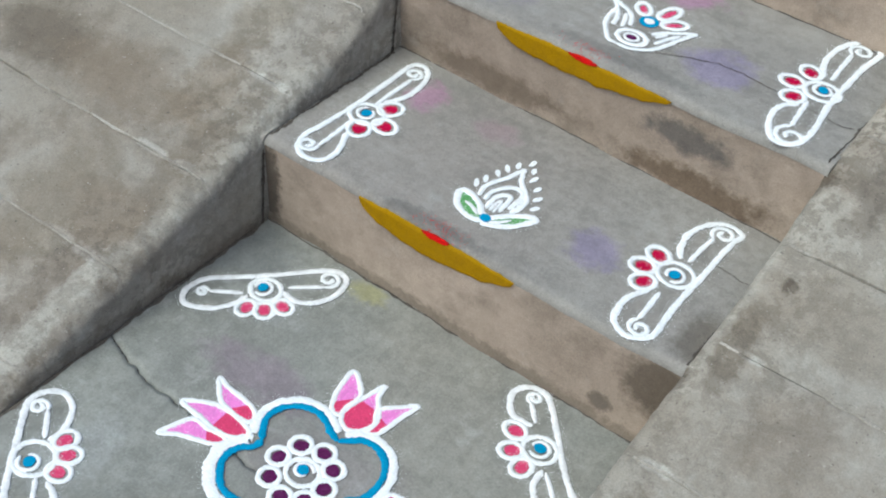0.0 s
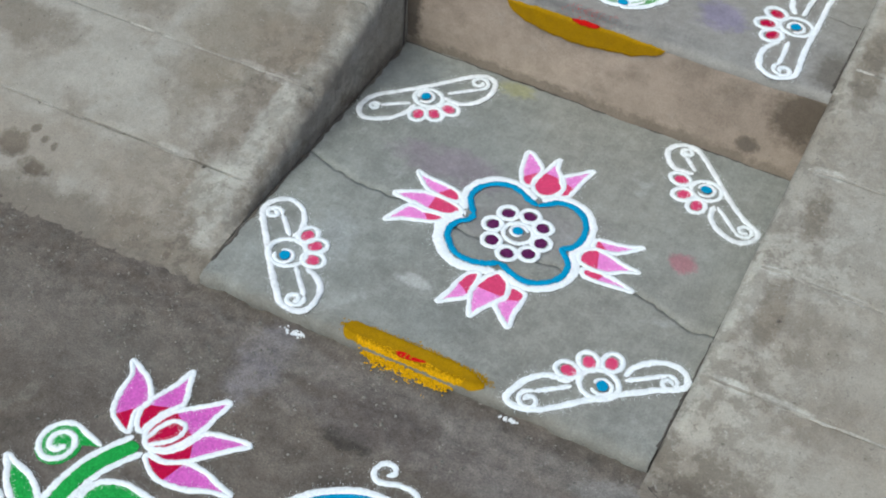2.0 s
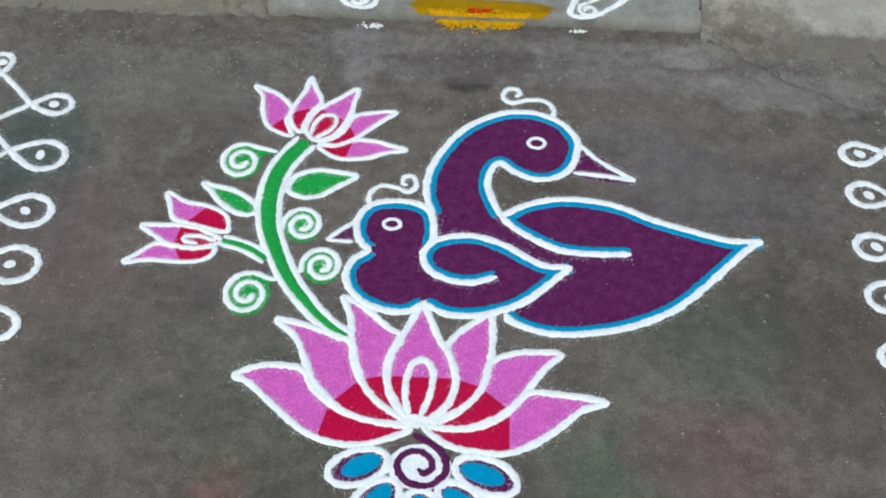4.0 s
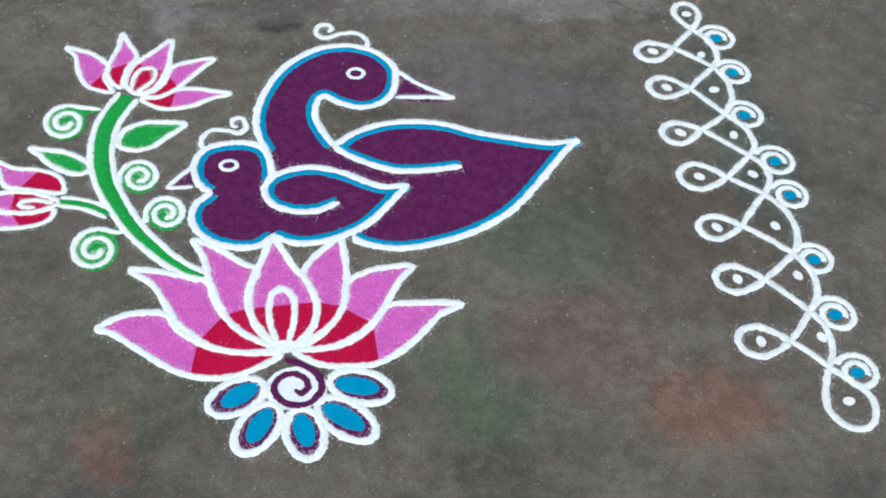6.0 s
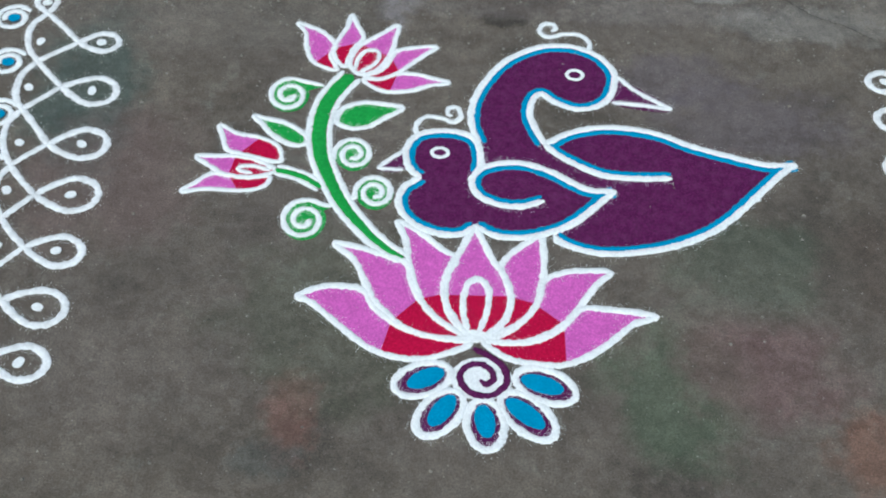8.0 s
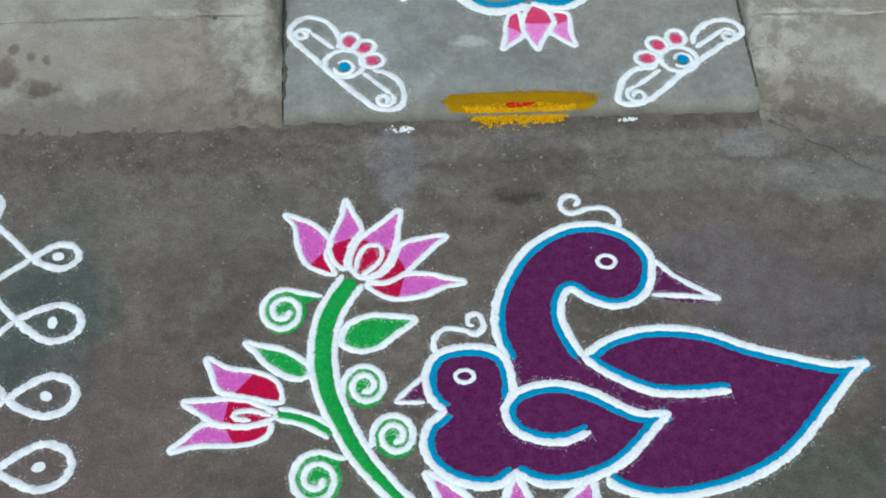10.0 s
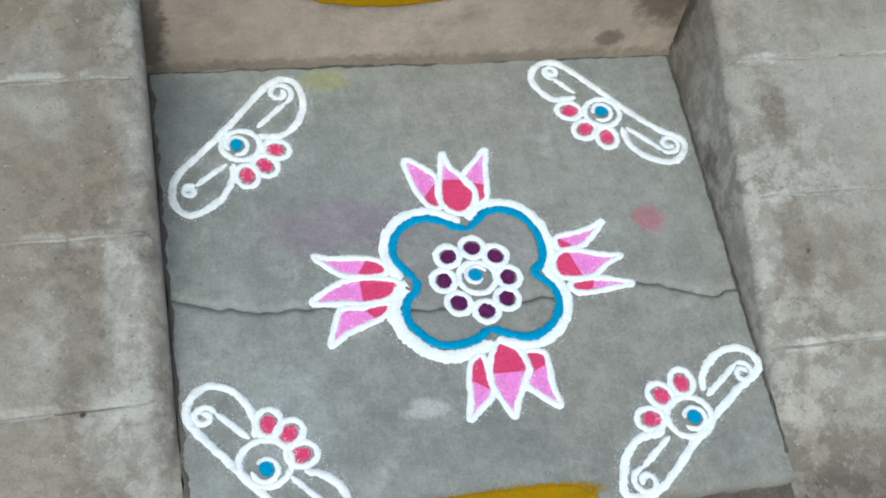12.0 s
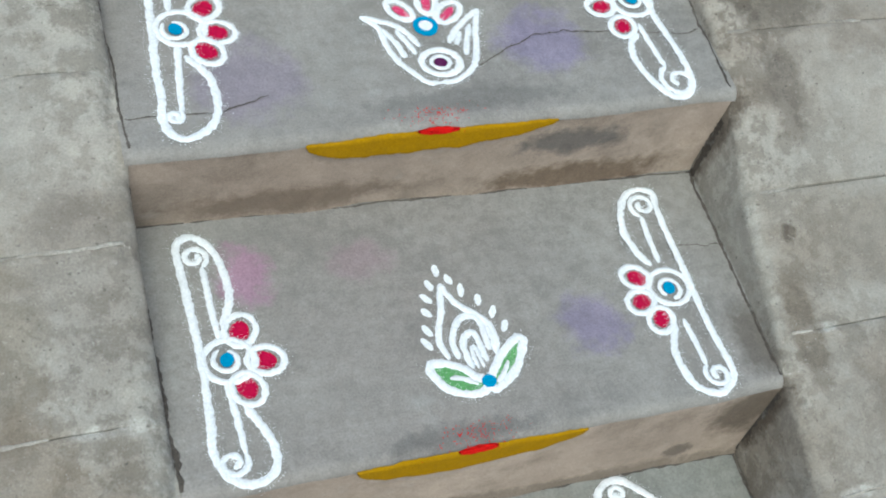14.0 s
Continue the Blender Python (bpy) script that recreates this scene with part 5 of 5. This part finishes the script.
scroll(A_Z, END, 26, (26.3, 49.3), (26.4, 49.5), [(25.4, 52.9), (24.2, 55.4), (23.8, 58.6), (24.8, 62), (26.5, 64.2), (28.5, 64.7), (30.2, 63.8), (29.8, 61.6), (29.6, 58), (29.5, 52.2), (29.3, 47), (29.3, 42), (29.6, 38.1), (29.3, 36), (27.4, 34.4), (25.8, 34.4), (24, 35.7), (23.3, 38.2), (23.4, 41), (24.9, 44.2)],
       (((26.6, 53.1), (27.1, 60.4), (28, 62.1)), ((26.3, 44.7), (26.5, 38.1), (27.5, 36.7))), [(22.7, 51.5), (22, 48.1), (23.5, 45.3)], rose=CRIMSON, round_by=2.7, bloom=1.1)
scroll(B_Z, END, 27, (29.7, 83.8), (29.7, 83.4), [(28.4, 87.2), (26.9, 91), (26.8, 95.5), (27.8, 99.5), (29.8, 101.8), (31.9, 101.7), (32.9, 99.3), (32.2, 95.4), (31.9, 88.2), (31.8, 80.8), (32.5, 73.9), (32.3, 69.5), (30.9, 67.3), (28.7, 67), (26.9, 69.8), (26.1, 73.5), (26.7, 76.3), (28.2, 77.7)],
       (((29.6, 87.3), (29.3, 96.9), (30.3, 98.6)), ((29, 79.4), (29.6, 71.8), (30.6, 69.4))), [(26.4, 87.1), (25.2, 82.9), (26.8, 79.3)], rose=CRIMSON, round_by=2.7, bloom=1.1)
scroll(B_Z, END, 28, (-28.9, 84.2), (-28.3, 84.4), [(-28.3, 90.9), (-26.9, 93), (-25.8, 97.5), (-26.1, 101.9), (-27.4, 103.9), (-28.9, 103.5), (-29.8, 101.1), (-30.5, 94.9), (-31.2, 88), (-31.6, 83.3), (-32.1, 78.1), (-32.2, 74.2), (-32.6, 71.5), (-32.2, 69.2), (-30.8, 68), (-28.7, 68.7), (-27.1, 70.2), (-26.3, 72.9), (-26.4, 76), (-27.4, 78.4), (-28.6, 80)],
       (((-29.1, 87.2), (-28.3, 98.4), (-28.7, 100.4)), ((-29.1, 81.8), (-30.4, 71.7), (-31.2, 71.3))), [(-25.2, 87.3), (-24.4, 83.4), (-26, 80.6)], rose=CRIMSON, round_by=2.8, bloom=1.2)

# -- the bud motif on the lower tread --
bud = thing("bud_drawing", "white pointed bud with two green leaves, powder on a tread", "powder drawing", "rangoli on the steps")
ZA = A_Z
line_part("outline", bud, [smooth_path([(-4.4, 44.7), (-4.9, 46.6), (-4.6, 48.6), (-3.5, 51.3), (-2.5, 54.9)]), smooth_path([(-2.5, 54.9), (-2, 53.1), (-0.9, 51.3), (0.6, 50), (1.7, 48.3), (1.8, 46.4), (1.5, 44.9)])], 0.0085, ZA + LINE)
line_part("arch", bud, [smooth_path([(-3.3, 44.5), (-3.4, 46.8), (-2.6, 48.7), (-1.5, 49.8), (-0.1, 49.9), (0.7, 48.7), (0.7, 46.8), (0.6, 45)]), smooth_path([(1.2, 48.3), (1.6, 46.6), (1.3, 44.4)])], 0.0082, ZA + LINE)
line_part("arch", bud, [smooth_path([(-2, 43), (-2.3, 45.1), (-2.2, 46.6), (-1.3, 47.7), (-0.5, 47.6), (-0.3, 46), (-0.1, 43.6)])], 0.0085, ZA + LINE)
line_part("arch", bud, [smooth_path([(-1.4, 42.9), (-1.5, 44.7), (-1.4, 45.8), (-1, 45.6), (-0.7, 43)])], 0.0055, ZA + LINE)
for shape in (
    [(-0.9, 41.1), (-2.1, 42), (-3.4, 43.4), (-5.2, 44.3), (-6.8, 44.4), (-7.1, 43.7), (-6.7, 42.4), (-5.4, 40.8), (-3.4, 39.9), (-1.8, 40)],
    [(-0.4, 41.4), (1, 43.4), (2.8, 45.1), (4.4, 46.1), (5.1, 45.8), (4.3, 44.1), (2.9, 42), (1, 40.6), (-0.4, 40)],
):
    path = smooth_path(shape, True)
    leaf = fill_part("leaf", bud, [path], ZA + BED, LEAFGREEN)
    line_part("rim", leaf, [path], 0.0105, ZA + LINE, closed=True)
for vein in ([(-5.2, 42.3), (-3.9, 42.1), (-2.1, 41)], [(2.3, 43.2), (1.3, 41.8), (0.1, 40.8)]):
    line_part("vein", bud, [smooth_path(vein)], 0.0062, ZA + 0.0024, WHITE_THIN, grains=False)
fill_part("eye", bud, [circle(-0.8, 41.1, 0.9, 0.8)], ZA + 0.0042, BLUE, "blue powder dot")
for (xa, ya), (xb, yb) in (((-2.4, 57.7), (-2.5, 56)), ((-1.5, 56.1), (-1, 54.6)), ((-0, 54.6), (-0.4, 52.7)), ((1.6, 52.8), (1.3, 51.2)), ((3.1, 50.9), (2.3, 49.3)), ((3.9, 48.7), (3.1, 47.2)), ((-4.1, 55.7), (-3.6, 54.2)), ((-5.3, 53.9), (-4.2, 52.5)), ((-5.8, 51.9), (-4.8, 50.7)), ((-6.3, 49.7), (-5.5, 48.1)), ((-6.9, 48), (-6, 46.3))):
    fill_part("dash", bud, [circle((xa + xb) / 2, (ya + yb) / 2, math.hypot(xb - xa, yb - ya) / 2, 0.42, math.atan2(yb - ya, xb - xa))], ZA + 0.0018, WHITE)

# -- the cup motif on the upper tread --
cup = thing("cup_drawing", "white winged cup with blue disc, powder on a tread", "powder drawing", "rangoli on the steps")
ZB = B_Z
line_part("wing", cup, [smooth_path([(-6.9, 84.1), (-5, 83.3), (-2.9, 82.2), (-1.7, 80.5), (-0.9, 78.5)]), smooth_path([(-6.9, 84.1), (-5.2, 82.1), (-5, 79.2), (-4.3, 76.7), (-3, 74.6), (-1.7, 72.9), (-0.1, 72.6)]), smooth_path([(-4.7, 81.7), (-3.7, 79.4), (-3.1, 76.9)]), smooth_path([(-3.1, 81.4), (-2.3, 79.3), (-1.7, 77.3)])], 0.0078, ZB + LINE)
line_part("wing", cup, [smooth_path([(8.3, 84), (5.9, 82.2), (4.1, 80.5), (2.8, 78.7)]), smooth_path([(8.3, 84), (7, 80.8), (6, 77.4), (4.8, 74.8), (2.4, 72.9), (-0.1, 72.6)]), smooth_path([(4.8, 80.4), (3.7, 78.3)]), smooth_path([(6.4, 81.5), (5.2, 78.8), (4.4, 76.5)])], 0.0078, ZB + LINE)
line_part("ring", cup, [circle(0.9, 75.8, 2.35, 2.0)], 0.0085, ZB + LINE, closed=True)
line_part("ring", cup, [circle(0.9, 75.8, 1.15, 1.0)], 0.0052, ZB + LINE, WHITE_THIN, closed=True, grains=False)
fill_part("eye", cup, [circle(0.9, 75.8, 0.8, 0.7)], ZB + 0.002, PURPLE, "purple powder dot")
fill_part("disc", cup, [circle(0.8, 81.8, 1.55, 1.6)], ZB + 0.0026, BLUE, "blue powder disc")
fill_part("disc_eye", cup, [circle(0.8, 81.8, 0.85, 0.8)], ZB + 0.0034, WHITE)
for (xa, ya), (xb, yb) in (((-0.6, 83.2), (-2.5, 85.8)), ((1.6, 83.8), (2.6, 88.2)), ((2.8, 82.4), (5.5, 84.9))):
    x, y, half, turn = (xa + xb) / 2, (ya + yb) / 2, math.hypot(xb - xa, yb - ya) / 2, math.atan2(yb - ya, xb - xa)
    core = fill_part("petal", cup, [circle(x, y, half - 0.3, 0.55, turn)], ZB + BED, ROSE, "rose powder petal")
    line_part("rim", core, [circle(x + 0.3 * math.cos(turn), y + 0.3 * math.sin(turn), half + 0.3, 1.2, turn)], 0.0082, ZB + LINE, closed=True)


# -- turmeric and vermilion marks on the step edges --
def edge_mark(xa, xb, y0, z1, red_a, red_b, seed, sag_seed, centre=0.024, top=0.009, bottom=0.034, lean=0.3):
    """A lens of turmeric paste that folds over a step's edge, with a dab of vermilion."""
    random.seed(seed)
    owner = thing("turmeric_mark", "ochre turmeric smear with a red vermilion dab on a step edge", "turmeric mark", "turmeric marks")
    nose = 0.014

    def fold(s, lift, x):
        """Place on the step at distance s past the start of the round edge (negative: on the tread)."""
        y_, z_ = y0 + edge_sag(x, sag_seed), z1 + 0.5 * edge_sag(x, sag_seed)
        if s < 0:
            return y_ + nose - s, z_ + lift
        arc = nose * math.pi / 2
        if s < arc:
            a = s / nose
            return y_ + nose - (nose + lift) * math.sin(a), z_ - nose + (nose + lift) * math.cos(a)
        return y_ - lift, z_ - nose - (s - arc)

    def lens(bm, x0, x1, centre, top, bottom, lift, power, lean=0.0):
        cols = []
        n = int((x1 - x0) / 0.004)
        for i in range(n + 1):
            f = i / n
            x = x0 + (x1 - x0) * f
            body = (4 * f * (1 - f)) ** power
            lo = centre - top * (0.6 + 0.4 * body) * (1 + 0.15 * wobble(x, seed, 0.02))
            hi = lo + (top + bottom) * body * (1 + 0.16 * wobble(x, seed, 0.025, 3) + lean * (0.5 - f)) + 0.001
            cols.append([bm.verts.new((x, *fold(lo + (hi - lo) * j / 12 + random.uniform(-0.0006, 0.0006), lift * (0.3 if j in (0, 12) else 1), x))) for j in range(13)])
        for ca, cb in zip(cols, cols[1:]):
            for j in range(12):
                bm.faces.new((ca[j], ca[j + 1], cb[j + 1], cb[j]))

    bm = bmesh.new()
    lens(bm, xa, xb, centre, top, bottom, 0.0030, 0.55, lean)
    part("smear", bm, TURMERIC, owner)
    bm = bmesh.new()
    lens(bm, red_a + 0.013, red_b - 0.012, 0.018, 0.0048, 0.0020, 0.0046, 0.8)
    part("dab", bm, VERMILION, owner, "bright red vermilion powder")
    bm = bmesh.new()
    for _ in range(160):
        x, s = random.gauss((red_a + red_b) / 2, 0.022), random.gauss(0.002, 0.007)
        y, z = fold(s, 0.0048, x)
        r = random.uniform(0.0005, 0.0013)
        q = [bm.verts.new((x + r * math.cos(k * 2.1), y + r * math.sin(k * 2.1), z)) for k in range(3)]
        bm.faces.new(q)
    part("flecks", bm, VERMILION, owner, "stray red vermilion flecks")["kind"] = "stuff"


edge_mark(-0.183, 0.093, A_Y, A_Z, -0.080, -0.008, 31, 1.5)
edge_mark(-0.178, 0.132, B_Y, B_Z, -0.060, 0.016, 32, 7.5, bottom=0.026, lean=0.5)

mark = thing("turmeric_mark", "ochre turmeric smear with loose yellow powder before the landing", "turmeric mark", "turmeric marks")
bm = bmesh.new()
rows = []
for i in range(89):
    f = i / 88
    x = -0.136 + 0.219 * f
    end = min(1, f / 0.05, (1 - f) / 0.09) ** 0.5
    far_y = -0.2775 - 0.011 * max(0, f - 0.75) / 0.25 - 0.013 * (1 - end) + 0.0016 * wobble(x, 0, 0.02, 7)
    near_y = LAND_Y + 0.0005 + 0.011 * (1 - end) + 0.0012 * wobble(x, 1, 0.015, 9)
    row = []
    for j in range(13):
        y = near_y + (far_y - near_y) * j / 12
        lift = 0.0002 if j in (0, 12) or i in (0, 88) else 0.0016
        row.append(bm.verts.new((x, y, LAND_Z + lift - 0.007 * max(0, 1 - (y - LAND_Y) / 0.012) ** 2)))
    rows.append(row)
for ra, rb in zip(rows, rows[1:]):
    for j in range(12):
        bm.faces.new((ra[j], rb[j], rb[j + 1], ra[j + 1]))
part("smear", bm, TURMERIC, mark)
bm = bmesh.new()
random.seed(40)
for _ in range(900):
    turn = random.uniform(0, 6.283)
    x, y = -0.026 + 0.106 * math.cos(turn) + random.gauss(0, 0.006), -0.2915 + 0.0135 * math.sin(turn) + random.gauss(0, 0.0022)
    r, z = random.uniform(0.0006, 0.0016), LAND_Z + random.uniform(0.0013, 0.0028)
    bm.faces.new([bm.verts.new((x + r * math.cos(k * 1.257), y + r * math.sin(k * 1.257), z)) for k in range(5)])
part("smear_edge", bm, TURMERIC, mark, "thin ochre grains round the smear")["kind"] = "stuff"
bm = bmesh.new()
random.seed(41)
for _ in range(3600):
    f = random.random()
    x = -0.112 + 0.165 * f
    y = -0.300 - abs(random.gauss(0, 0.5)) * 0.030 * (4 * f * (1 - f)) ** 0.6 * 0.75 + 0.003 * wobble(f, 3, 0.07)
    r = random.uniform(0.0010, 0.0026)
    d = y - LAND_Y
    z = LAND_Z + 0.001 - 0.007 * max(0, 1 - d / 0.012) ** 2 if d > 0 else max(0.0005, 0.0085 + d * 0.6) * random.uniform(0.4, 1.0)
    ring = [bm.verts.new((x + r * random.uniform(0.7, 1.2) * math.cos(k * 1.257), y + r * random.uniform(0.7, 1.2) * math.sin(k * 1.257), z)) for k in range(5)]
    top = bm.verts.new((x, y, z + r * 0.6))
    for k in range(5):
        bm.faces.new((ring[k], ring[(k + 1) % 5], top))
part("loose_powder", bm, TURMERIC_DRY, mark, "loose bright yellow powder", smooth=False)["kind"] = "stuff"
fill_part("dab", mark, [smooth_path([(-5.1, -30.3), (-4, -29.8), (-2.8, -30.0), (-0.6, -29.9), (-1.7, -30.5), (-2.8, -30.7), (-4.3, -30.8)], True)], LAND_Z + 0.0026, VERMILION, "bright red vermilion powder")

# crumbs and specks on the street
random.seed(51)
bm = bmesh.new()
for k in range(4200):
    x, y = random.uniform(-0.95, 0.95), random.uniform(-1.55, -0.33) if k < 520 else -0.325 - abs(random.gauss(0, 0.11))
    r = random.choice((0.0009, 0.0012, 0.0016, 0.0026)) * random.uniform(0.7, 1.3)
    if k >= 520 and wobble(x, y, 0.09, 5) + 0.5 * wobble(x, y, 0.03, 6) < 0.12:
        continue
    ring = [bm.verts.new((x + r * random.uniform(0.6, 1.3) * math.cos(k * 1.047), y + r * random.uniform(0.6, 1.3) * math.sin(k * 1.047), ground_z(x, y) - 0.0004)) for k in range(6)]
    top = bm.verts.new((x + random.uniform(-0.3, 0.3) * r, y, ground_z(x, y) + r * 0.9))
    for k in range(6):
        bm.faces.new((ring[k], ring[(k + 1) % 6], top))
CRUMB = concrete("grit_crumbs", (0.26, 0.245, 0.215), (0.11, 0.10, 0.085), (0.06, 0.055, 0.05), 0.6, 0.3, 60.0)
tagged(part("grit", bm, CRUMB, smooth=False), "scattered pale grit and crumbs on the street", "grit", kind="stuff")

# white powder spilled over the landing's edge below two of the scrolls
for cx, cy, rx, ry in ((-20.0, -32.6, 2.3, 0.7), (13.0, -31.9, 1.6, 0.35)):
    spill = thing("powder_spill", "small spill of white powder below the landing's edge", "powder spill", "powder spills")
    random.seed(int(cx * 10))
    flecks = []
    for k in range(26):
        turn, far_out = random.uniform(0, 6.283), random.random() ** 0.7
        r = random.uniform(0.10, 0.42) * (1.2 - 0.7 * far_out)
        flecks.append([p + Vector((0.0022 * wobble(p.x, p.y, 0.006, 2), 0.0022 * wobble(p.x, p.y, 0.005, 5))) for p in circle(cx + rx * far_out * math.cos(turn), cy + ry * far_out * math.sin(turn), r, r * 0.7, turn)])
    for k, fleck in enumerate(flecks):
        fill_part("fleck", spill, [fleck], 0.0012 + 0.00004 * k, WHITE_THIN)
